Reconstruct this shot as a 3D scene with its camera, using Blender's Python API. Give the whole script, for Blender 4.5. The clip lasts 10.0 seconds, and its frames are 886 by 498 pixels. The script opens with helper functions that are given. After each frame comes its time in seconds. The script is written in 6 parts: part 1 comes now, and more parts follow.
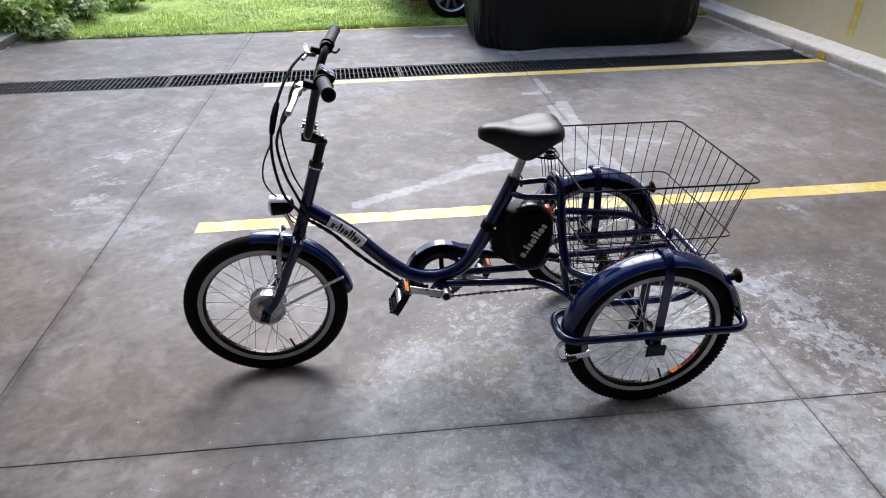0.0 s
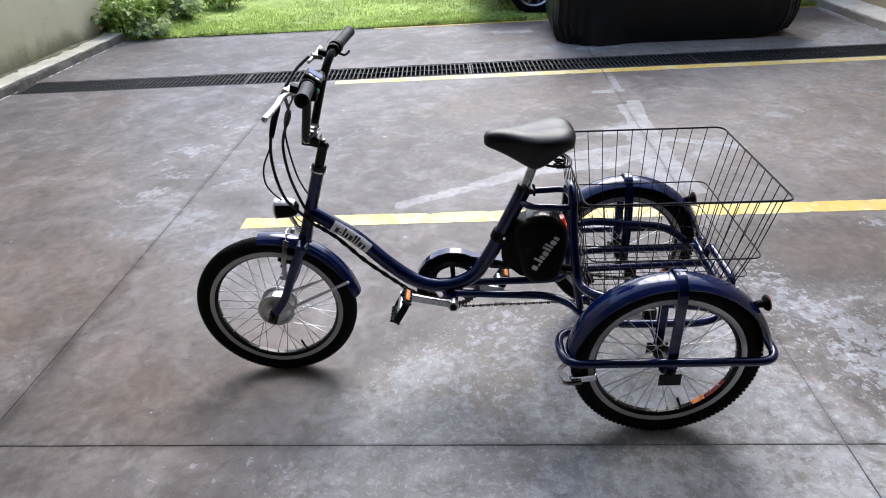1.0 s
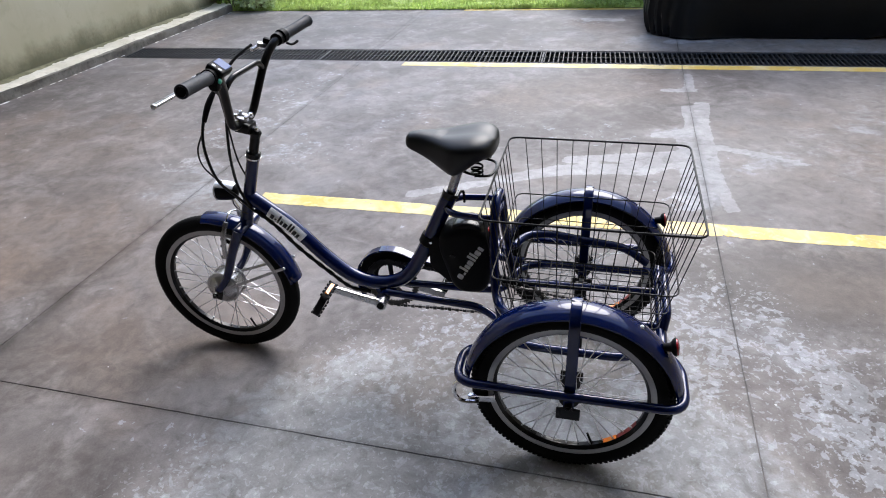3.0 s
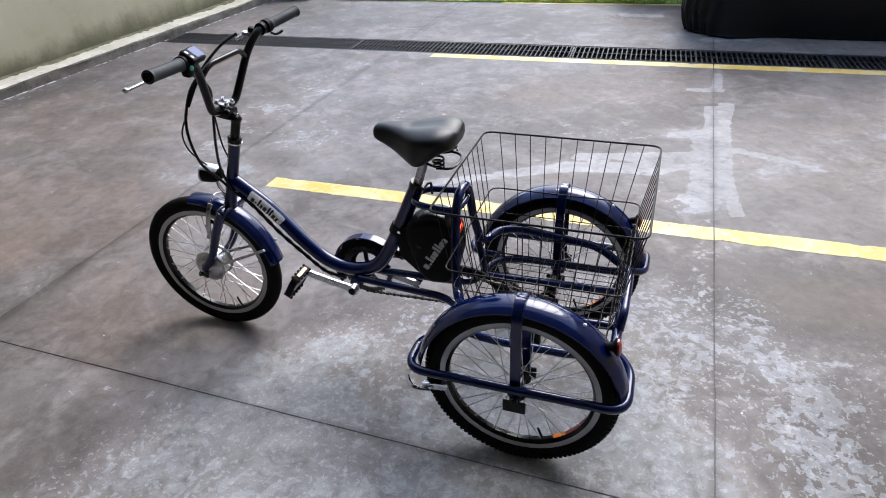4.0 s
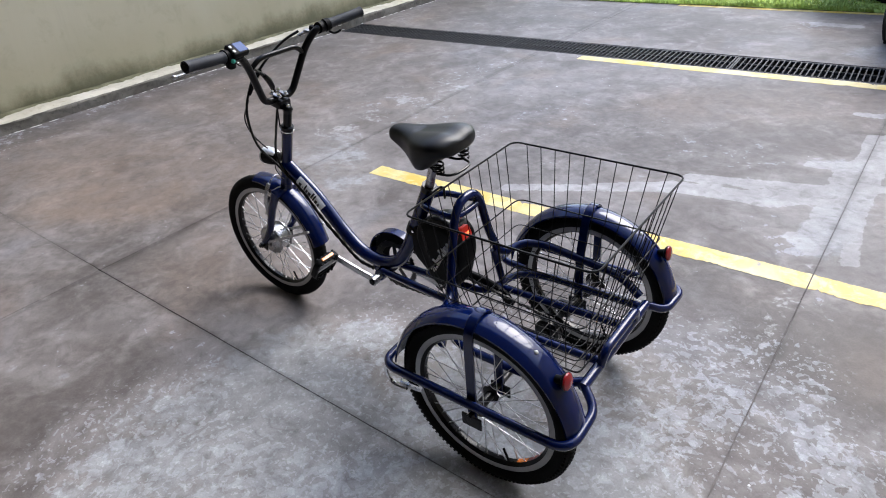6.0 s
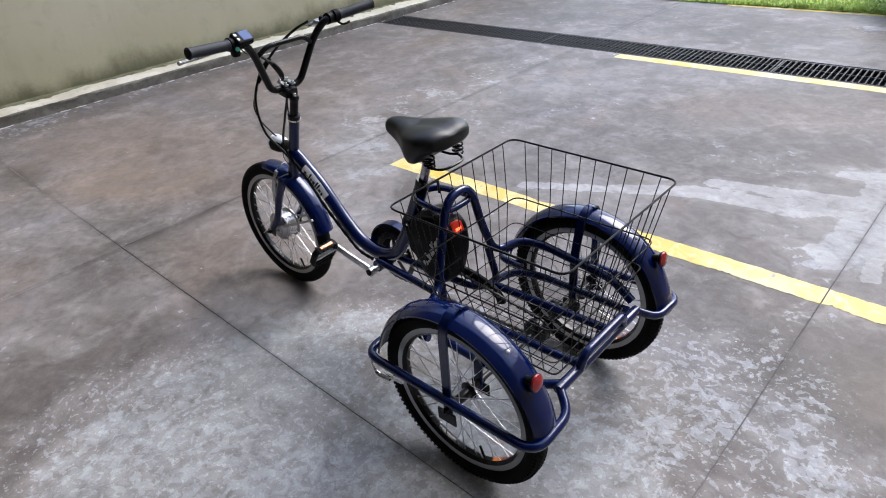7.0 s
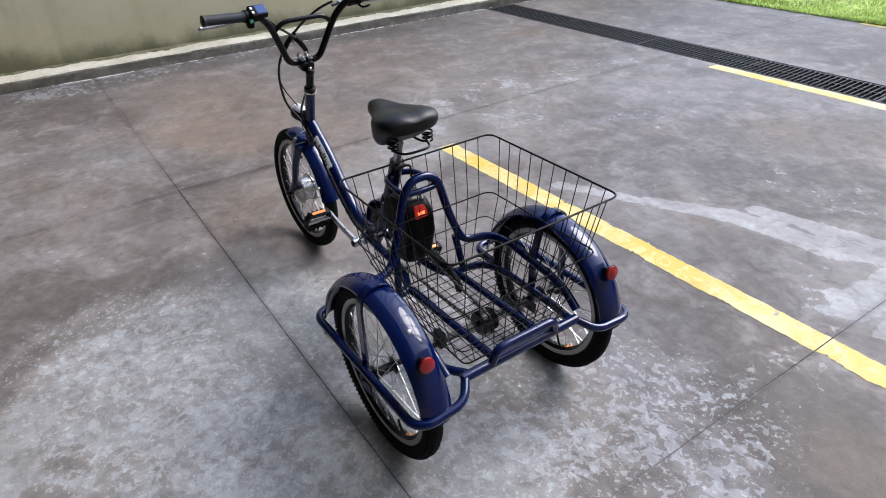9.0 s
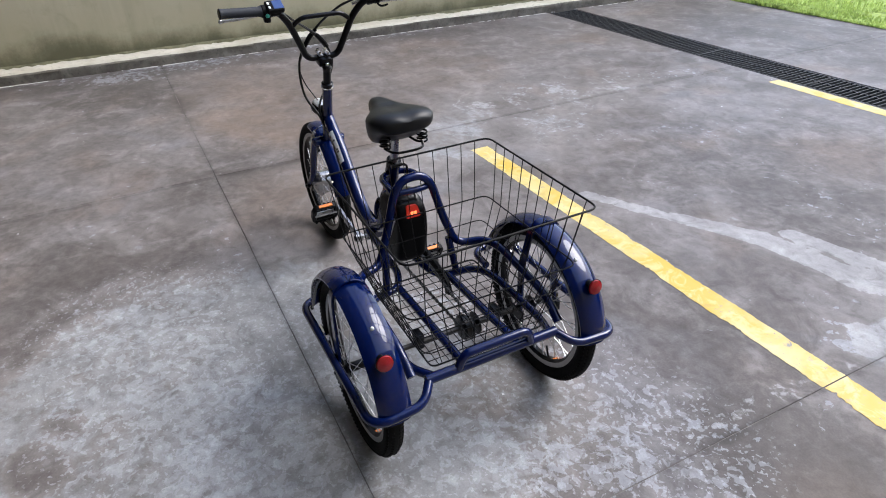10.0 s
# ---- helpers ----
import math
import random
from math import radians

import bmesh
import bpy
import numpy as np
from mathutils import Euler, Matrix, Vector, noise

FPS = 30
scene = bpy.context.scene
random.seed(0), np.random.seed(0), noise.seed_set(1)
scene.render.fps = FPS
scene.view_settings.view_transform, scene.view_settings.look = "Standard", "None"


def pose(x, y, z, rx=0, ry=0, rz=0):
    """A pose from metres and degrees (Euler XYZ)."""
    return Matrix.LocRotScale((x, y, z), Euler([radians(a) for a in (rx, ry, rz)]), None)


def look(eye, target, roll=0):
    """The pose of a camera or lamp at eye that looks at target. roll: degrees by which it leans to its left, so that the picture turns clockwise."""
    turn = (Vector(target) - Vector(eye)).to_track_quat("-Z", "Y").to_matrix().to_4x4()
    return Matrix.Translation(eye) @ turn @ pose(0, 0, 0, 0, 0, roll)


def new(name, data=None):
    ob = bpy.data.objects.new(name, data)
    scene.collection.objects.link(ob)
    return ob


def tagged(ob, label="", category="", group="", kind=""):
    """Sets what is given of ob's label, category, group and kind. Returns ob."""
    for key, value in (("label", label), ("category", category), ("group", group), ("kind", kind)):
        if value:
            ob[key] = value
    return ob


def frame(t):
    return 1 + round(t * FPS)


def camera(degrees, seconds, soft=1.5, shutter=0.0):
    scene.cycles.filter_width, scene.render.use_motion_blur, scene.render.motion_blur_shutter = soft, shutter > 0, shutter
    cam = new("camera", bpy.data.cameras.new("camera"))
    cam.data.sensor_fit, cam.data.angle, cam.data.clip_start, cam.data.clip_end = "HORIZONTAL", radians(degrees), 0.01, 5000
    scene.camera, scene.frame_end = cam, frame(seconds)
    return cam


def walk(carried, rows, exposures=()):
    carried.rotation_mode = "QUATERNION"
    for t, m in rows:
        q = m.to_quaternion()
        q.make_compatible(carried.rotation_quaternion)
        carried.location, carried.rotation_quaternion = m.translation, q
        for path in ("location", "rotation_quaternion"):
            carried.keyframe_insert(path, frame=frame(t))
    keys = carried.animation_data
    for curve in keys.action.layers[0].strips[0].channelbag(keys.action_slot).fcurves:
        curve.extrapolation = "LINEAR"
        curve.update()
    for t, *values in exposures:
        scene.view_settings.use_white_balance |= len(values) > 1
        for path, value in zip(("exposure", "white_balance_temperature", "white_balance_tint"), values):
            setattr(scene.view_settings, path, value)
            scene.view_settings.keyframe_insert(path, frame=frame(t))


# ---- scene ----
cam = camera(69.3, 10.0, 1.0)
PATH = [
    (0, (-0.001, 0.009, 1.503), (0.196, 1.722, 0.49), 0.0),
    (0.5, (0.139, 0.033, 1.499), (0.173, 1.755, 0.481), -1.6),
    (1, (0.285, 0.082, 1.499), (0.182, 1.798, 0.478), -2.8),
    (1.5, (0.475, 0.085, 1.502), (0.259, 1.778, 0.46), -2.8),
    (2, (0.625, 0.105, 1.504), (0.31, 1.774, 0.447), -3.5),
    (2.5, (0.735, 0.187, 1.505), (0.337, 1.84, 0.451), -3.6),
    (4, (1.095, 0.272, 1.512), (0.49, 1.849, 0.44), -3.0),
    (4.5, (1.193, 0.342, 1.512), (0.485, 1.882, 0.45), -4.2),
    (5, (1.288, 0.44, 1.513), (0.445, 1.921, 0.465), -4.6),
    (5.5, (1.442, 0.493, 1.516), (0.448, 1.877, 0.469), -5.0),
    (7, (1.678, 0.623, 1.502), (0.482, 1.829, 0.447), -4.7),
    (7.5, (1.732, 0.718, 1.507), (0.497, 1.883, 0.45), -4.5),
    (8, (1.809, 0.785, 1.511), (0.514, 1.881, 0.451), -4.3),
    (8.5, (1.935, 0.868, 1.513), (0.568, 1.87, 0.451), -3.7),
    (9, (2.042, 0.929, 1.512), (0.627, 1.852, 0.441), -2.3),
    (9.5, (2.105, 1.024, 1.499), (0.64, 1.867, 0.428), -1.9),
    (10, (2.162, 1.134, 1.504), (0.64, 1.881, 0.443), -1.8),
]
walk(cam, [(t, look(eye, target, roll)) for t, eye, target, roll in PATH])

# ---- light: an overcast sky over the open end of the yard ----
world = bpy.data.worlds.new("overcast_sky")
scene.world = world
world.use_nodes = True
wn, wl = world.node_tree.nodes, world.node_tree.links
sky = wn.new("ShaderNodeTexSky")
sky.sky_type = 'NISHITA'
sky.sun_disc = False
sky.sun_elevation, sky.sun_rotation = radians(46), radians(6)
sky.air_density, sky.dust_density, sky.ozone_density = 1.0, 2.0, 1.5
grey = wn.new("ShaderNodeHueSaturation")
grey.inputs["Saturation"].default_value = 0.92
wl.new(sky.outputs[0], grey.inputs["Color"])
wl.new(grey.outputs[0], wn["Background"].inputs["Color"])
wn["Background"].inputs["Strength"].default_value = 0.122
sun = new("sun", bpy.data.lights.new("sun", 'SUN'))
sun.data.energy, sun.data.angle, sun.data.color = 0.90, radians(37), (0.94, 0.962, 1.0)
sun.matrix_world = look((0.75, 7.3, 7.6), (0, 0, 0))
scene.view_settings.exposure = 1.83


# ---- building helpers ----
def link_mesh(name, bm, material, sharp=38):
    me = bpy.data.meshes.new(name)
    bmesh.ops.recalc_face_normals(bm, faces=bm.faces[:])
    for f in bm.faces:
        f.smooth = True
    bm.to_mesh(me)
    bm.free()
    me.set_sharp_from_angle(angle=radians(sharp))
    mats = material if isinstance(material, (list, tuple)) else [material]
    for m in mats:
        me.materials.append(m)
    return new(name, me)


def part(name, bm, material, parent, label=""):
    """Links a bmesh as one mesh object under a thing or a part, in the thing's own space."""
    ob = link_mesh(name, bm, material)
    ob.parent = parent
    return tagged(ob, label=label)


def thing(name, m, label, category, group=""):
    ob = new(name)
    ob.empty_display_size = 0.1
    ob.matrix_basis = m
    return tagged(ob, label, category, group)


def spline(pts, k=6, closed=False):
    """Catmull-Rom through the points."""
    p = [Vector(q) for q in pts]
    n = len(p)
    out = []
    last = n if closed else n - 1
    for i in range(last):
        a, b, c, d = (p[(i - 1) % n] if closed or i else p[0], p[i], p[(i + 1) % n],
                      p[(i + 2) % n] if closed or i + 2 < n else p[-1])
        for j in range(k):
            t = j / k
            out.append(0.5 * ((2 * b) + (c - a) * t + (2 * a - 5 * b + 4 * c - d) * t * t + (3 * b - a - 3 * c + d) * t ** 3))
    if not closed:
        out.append(p[-1].copy())
    return out


def fillet(pts, r, k=5, closed=False):
    """A polyline with its corners rounded."""
    p = [Vector(q) for q in pts]
    n = len(p)
    out = []
    for i in range(n):
        if not closed and i in (0, n - 1):
            out.append(p[i].copy())
            continue
        a, b, c = p[i - 1], p[i], p[(i + 1) % n]
        ua, uc = (a - b), (c - b)
        ra = min(r, ua.length * 0.49, uc.length * 0.49)
        s, e = b + ua.normalized() * ra, b + uc.normalized() * ra
        for j in range(k + 1):
            t = j / k
            out.append(s * (1 - t) ** 2 + b * 2 * t * (1 - t) + e * t * t)
    return out


def sweep(bm, pts, r, n=10, closed=False, flat=None, caps=True):
    """A round tube along the points; r a number or one for each point. flat: (width, thickness, up) gives a flat bar."""
    p = [Vector(q) for q in pts]
    m = len(p)
    rings = []
    nrm = None
    for i in range(m):
        if closed:
            t = (p[(i + 1) % m] - p[i - 1]).normalized()
        else:
            t = (p[min(i + 1, m - 1)] - p[max(i - 1, 0)]).normalized()
        if flat:
            nrm = Vector(flat[2]) - t * t.dot(Vector(flat[2]))
        elif nrm is None:
            nrm = t.orthogonal()
        else:
            nrm = nrm - t * t.dot(nrm)
        if nrm.length < 1e-6:
            nrm = t.orthogonal()
        nrm.normalize()
        b = t.cross(nrm)
        ring = []
        if flat:
            w, h = flat[0] / 2, flat[1] / 2
            e = min(w, h) * 0.45
            prof = [(w, h - e), (w - e, h), (-w + e, h), (-w, h - e), (-w, -h + e), (-w + e, -h), (w - e, -h), (w, -h + e)]
            for u, v in prof:
                ring.append(bm.verts.new(p[i] + b * u + nrm * v))
        else:
            rr = r[i] if isinstance(r, (list, tuple)) else r
            for j in range(n):
                a = 2 * math.pi * j / n
                ring.append(bm.verts.new(p[i] + (nrm * math.cos(a) + b * math.sin(a)) * rr))
        rings.append(ring)
    k = len(rings[0])
    for i in range(m if closed else m - 1):
        a, b = rings[i], rings[(i + 1) % m]
        for j in range(k):
            bm.faces.new((a[j], a[(j + 1) % k], b[(j + 1) % k], b[j]))
    if caps and not closed:
        bm.faces.new(rings[0])
        bm.faces.new(rings[-1][::-1])
    return bm


def tube(pts, r, n=10, closed=False, flat=None):
    return sweep(bmesh.new(), pts, r, n, closed, flat)


def lathe(bm, prof, n=32, m=None, arc=None, closed_profile=False):
    """Turns (radius, along) about the y axis; arc: (from, to) in degrees in the xz plane, 0 at +x and 90 at the top."""
    m = m or Matrix()
    a0, a1 = arc or (0, 360)
    steps = n if not arc else n + 1
    rings = []
    for i in range(steps):
        a = radians(a0 + (a1 - a0) * i / n)
        rings.append([bm.verts.new(m @ Vector((r * math.cos(a), y, r * math.sin(a)))) for r, y in prof])
    k = len(prof)
    for i in range(n):
        a, b = rings[i], rings[(i + 1) % len(rings)]
        for j in range(k if closed_profile else k - 1):
            f = (a[j], a[(j + 1) % k], b[(j + 1) % k], b[j])
            bm.faces.new(f)
    if arc and closed_profile:
        bm.faces.new(rings[0])
        bm.faces.new(rings[-1][::-1])
    if not closed_profile and not arc:
        for j in (0, k - 1):
            if prof[j][0] > 1e-5:
                bm.faces.new([r[j] for r in rings])
    return bm


def box(bm, size, m=None, bevel=0.0, seg=2):
    g = bmesh.ops.create_cube(bm, size=1.0, matrix=(m or Matrix()) @ Matrix.Diagonal((*size, 1)))
    if bevel:
        edges = list({e for v in g["verts"] for e in v.link_edges})
        bmesh.ops.bevel(bm, geom=edges, offset=bevel, segments=seg, affect='EDGES', profile=0.6)
    return bm


def rod(bm, a, b, r, n=12):
    return sweep(bm, [a, b], r, n)


def prism(bm, outline, y0, y1, bevel=0.0, seg=2):
    """Extrudes an outline of (x, z) along y."""
    a = [bm.verts.new((x, y0, z)) for x, z in outline]
    b = [bm.verts.new((x, y1, z)) for x, z in outline]
    n = len(a)
    caps = [bm.faces.new(a), bm.faces.new(b[::-1])]
    for i in range(n):
        bm.faces.new((a[i], b[i], b[(i + 1) % n], a[(i + 1) % n]))
    if bevel:
        edges = list({e for f in caps for e in f.edges})
        bmesh.ops.bevel(bm, geom=edges, offset=bevel, segments=seg, affect='EDGES', profile=0.6)
    return bm


# ---- materials ----
def material(name, colour, rough=0.5, metal=0.0, coat=0.0, vary=0.0, scale=30.0, bump=0.0, bump_scale=200.0, rough_vary=0.0, gloss=0.5, coat_ior=1.5):
    """A principled material whose colour and gloss vary with a broad and a fine noise."""
    mat = bpy.data.materials.new(name)
    mat.use_nodes = True
    nt = mat.node_tree
    N, L = nt.nodes, nt.links
    b = N["Principled BSDF"]
    b.inputs["Base Color"].default_value = (*colour, 1)
    b.inputs["Roughness"].default_value = rough
    b.inputs["Metallic"].default_value = metal
    b.inputs["Coat Weight"].default_value = coat
    b.inputs["Coat Roughness"].default_value = 0.02
    b.inputs["Coat IOR"].default_value = coat_ior
    b.inputs["Specular IOR Level"].default_value = gloss
    co = N.new("ShaderNodeTexCoord")
    if vary or rough_vary:
        n1 = N.new("ShaderNodeTexNoise")
        n1.inputs["Scale"].default_value, n1.inputs["Detail"].default_value = scale, 6
        L.new(co.outputs["Object"], n1.inputs["Vector"])
        n2 = N.new("ShaderNodeTexNoise")
        n2.inputs["Scale"].default_value, n2.inputs["Detail"].default_value = scale * 9, 3
        L.new(co.outputs["Object"], n2.inputs["Vector"])
        mixn = N.new("ShaderNodeMath")
        mixn.operation = 'ADD'
        L.new(n1.outputs[0], mixn.inputs[0])
        L.new(n2.outputs[0], mixn.inputs[1])
        if vary:
            ramp = N.new("ShaderNodeMapRange")
            ramp.inputs["From Min"].default_value, ramp.inputs["From Max"].default_value = 0.6, 1.4
            ramp.inputs["To Min"].default_value, ramp.inputs["To Max"].default_value = 1 - vary, 1 + vary
            L.new(mixn.outputs[0], ramp.inputs["Value"])
            mul = N.new("ShaderNodeVectorMath")
            mul.operation = 'SCALE'
            mul.inputs[0].default_value = colour
            L.new(ramp.outputs[0], mul.inputs["Scale"])
            L.new(mul.outputs[0], b.inputs["Base Color"])
        if rough_vary:
            rr = N.new("ShaderNodeMapRange")
            rr.inputs["From Min"].default_value, rr.inputs["From Max"].default_value = 0.6, 1.4
            rr.inputs["To Min"].default_value, rr.inputs["To Max"].default_value = max(0.02, rough - rough_vary), min(1, rough + rough_vary)
            L.new(mixn.outputs[0], rr.inputs["Value"])
            L.new(rr.outputs[0], b.inputs["Roughness"])
    if bump:
        n3 = N.new("ShaderNodeTexNoise")
        n3.inputs["Scale"].default_value, n3.inputs["Detail"].default_value = bump_scale, 4
        L.new(co.outputs["Object"], n3.inputs["Vector"])
        bp = N.new("ShaderNodeBump")
        bp.inputs["Strength"].default_value, bp.inputs["Distance"].default_value = bump, 0.002
        L.new(n3.outputs[0], bp.inputs["Height"])
        L.new(bp.outputs[0], b.inputs["Normal"])
    return mat


BLUE = material("navy_enamel", (0.0007, 0.0060, 0.056), 0.30, 0.06, 0.95, 0.12, 14, 0.012, 90, 0.03, 0.02, 1.5)
BLUE.node_tree.nodes["Principled BSDF"].inputs["Specular Tint"].default_value = (0.03, 0.12, 0.55, 1)
BLACK_PAINT = material("black_enamel", (0.0030, 0.0030, 0.0038), 0.30, 0.0, 0.3, 0.15, 25, 0.03, 150, 0.05, 0.12)
BLACK_PLASTIC = material("black_plastic", (0.004, 0.004, 0.0045), 0.50, 0.0, 0.0, 0.2, 30, 0.12, 500, 0.1, 0.10)
RUBBER = material("tyre_rubber", (0.0055, 0.0055, 0.0055), 0.78, 0.0, 0.0, 0.35, 18, 0.25, 300, 0.1, 0.1)
GRIP = material("grip_rubber", (0.024, 0.027, 0.034), 0.62, 0.0, 0.0, 0.2, 60, 0.3, 400, 0.1, 0.3)
VINYL = material("saddle_vinyl", (0.0055, 0.006, 0.0075), 0.40, 0.0, 0.0, 0.2, 40, 0.06, 420, 0.0, 0.30)
ALLOY = material("brushed_alloy", (0.44, 0.44, 0.45), 0.30, 1.0, 0.0, 0.1, 40, 0.05, 300, 0.1)
RIM_ALLOY = material("rim_alloy", (0.40, 0.40, 0.405), 0.40, 0.75, 0.0, 0.12, 30, 0.05, 300, 0.1)
CHROME = material("chrome", (0.75, 0.75, 0.77), 0.12, 1.0, 0.0, 0.05, 30)
STEEL = material("spoke_steel", (0.60, 0.60, 0.62), 0.34, 1.0, 0.0, 0.05, 30)
WIRE = material("basket_wire_black", (0.0045, 0.0045, 0.005), 0.42, 0.0, 0.0, 0.2, 40, 0.1, 300, 0.08, 0.14)
CHAIN = material("oiled_chain_steel", (0.045, 0.043, 0.042), 0.38, 0.7, 0.0, 0.3, 80, 0.1, 300, 0.1)
RED_LENS = material("red_lens", (0.24, 0.006, 0.010), 0.25, 0.0, 0.25, 0.2, 60, 0.2, 300)
ORANGE_LENS = material("orange_reflector", (0.75, 0.20, 0.02), 0.25, 0.0, 0.6, 0.2, 90, 0.3, 400)
CLEAR_LENS = material("lamp_lens", (0.88, 0.89, 0.90), 0.25, 0.0, 1.0, 0.05, 60)
LIT_RED = material("lit_red_lens", (0.30, 0.005, 0.005), 0.3, 0.0, 0.2, 0.2, 60)
LIT_RED.node_tree.nodes["Principled BSDF"].inputs["Emission Color"].default_value = (1.0, 0.06, 0.03, 1)
LIT_RED.node_tree.nodes["Principled BSDF"].inputs["Emission Strength"].default_value = 0.06
STICKER = material("silver_sticker", (0.92, 0.925, 0.93), 0.5, 0.0, 0.1, 0.06, 40)
INK = material("dark_print", (0.02, 0.02, 0.025), 0.5)
GREY_PRINT = material("grey_print", (0.80, 0.81, 0.83), 0.5)
RIM_STICKER_RED = material("red_sticker", (0.22, 0.02, 0.02), 0.4, 0, 0, 0.6, 70)
SCREEN = material("display_glass", (0.05, 0.09, 0.24), 0.35, 0.0, 0.0, 0.1, 30, 0, 100, 0, 0.12)
GREEN_BUTTON = material("green_button", (0.05, 0.42, 0.30), 0.4)
CABLE = material("black_cable", (0.005, 0.005, 0.005), 0.4, 0.0, 0.0, 0.2, 60, 0.1, 300, 0.0, 0.3)
LAMP_SILVER = material("silver_lamp_shell", (0.78, 0.79, 0.80), 0.38, 0.6, 0.0, 0.06, 40)
WHITE_SEAL = material("white_tie", (0.75, 0.76, 0.76), 0.4)

GLOW = material("lit_lamp_core", (0.9, 0.25, 0.10), 0.3)
GLOW.node_tree.nodes["Principled BSDF"].inputs["Emission Color"].default_value = (1.0, 0.10, 0.03, 1)
GLOW.node_tree.nodes["Principled BSDF"].inputs["Emission Strength"].default_value = 1.1


def noise_node(N, L, vec, scale, detail=6, rough=0.6, dist=0.0):
    n = N.new("ShaderNodeTexNoise")
    n.inputs["Scale"].default_value, n.inputs["Detail"].default_value = scale, detail
    n.inputs["Roughness"].default_value, n.inputs["Distortion"].default_value = rough, dist
    L.new(vec, n.inputs["Vector"])
    return n.outputs[0]


def ramp_node(N, L, value, lo, hi, a=0.0, b=1.0):
    r = N.new("ShaderNodeMapRange")
    r.interpolation_type = 'SMOOTHSTEP'
    for key, v in (("From Min", lo), ("From Max", hi), ("To Min", a), ("To Max", b)):
        r.inputs[key].default_value = v
    L.new(value, r.inputs["Value"])
    return r.outputs[0]


def math_node(N, L, op, a, b, clamp=False):
    m = N.new("ShaderNodeMath")
    m.operation, m.use_clamp = op, clamp
    for i, v in enumerate((a, b)):
        if isinstance(v, (int, float)):
            m.inputs[i].default_value = v
        else:
            L.new(v, m.inputs[i])
    return m.outputs[0]


def mix_node(N, L, fac, a, b):
    m = N.new("ShaderNodeMix")
    m.data_type = 'RGBA'
    for sock, v in ((m.inputs["Factor"], fac), (m.inputs["A"], a), (m.inputs["B"], b)):
        if isinstance(v, tuple):
            sock.default_value = (*v, 1)
        elif isinstance(v, (int, float)):
            sock.default_value = v
        else:
            L.new(v, sock)
    return m.outputs["Result"]


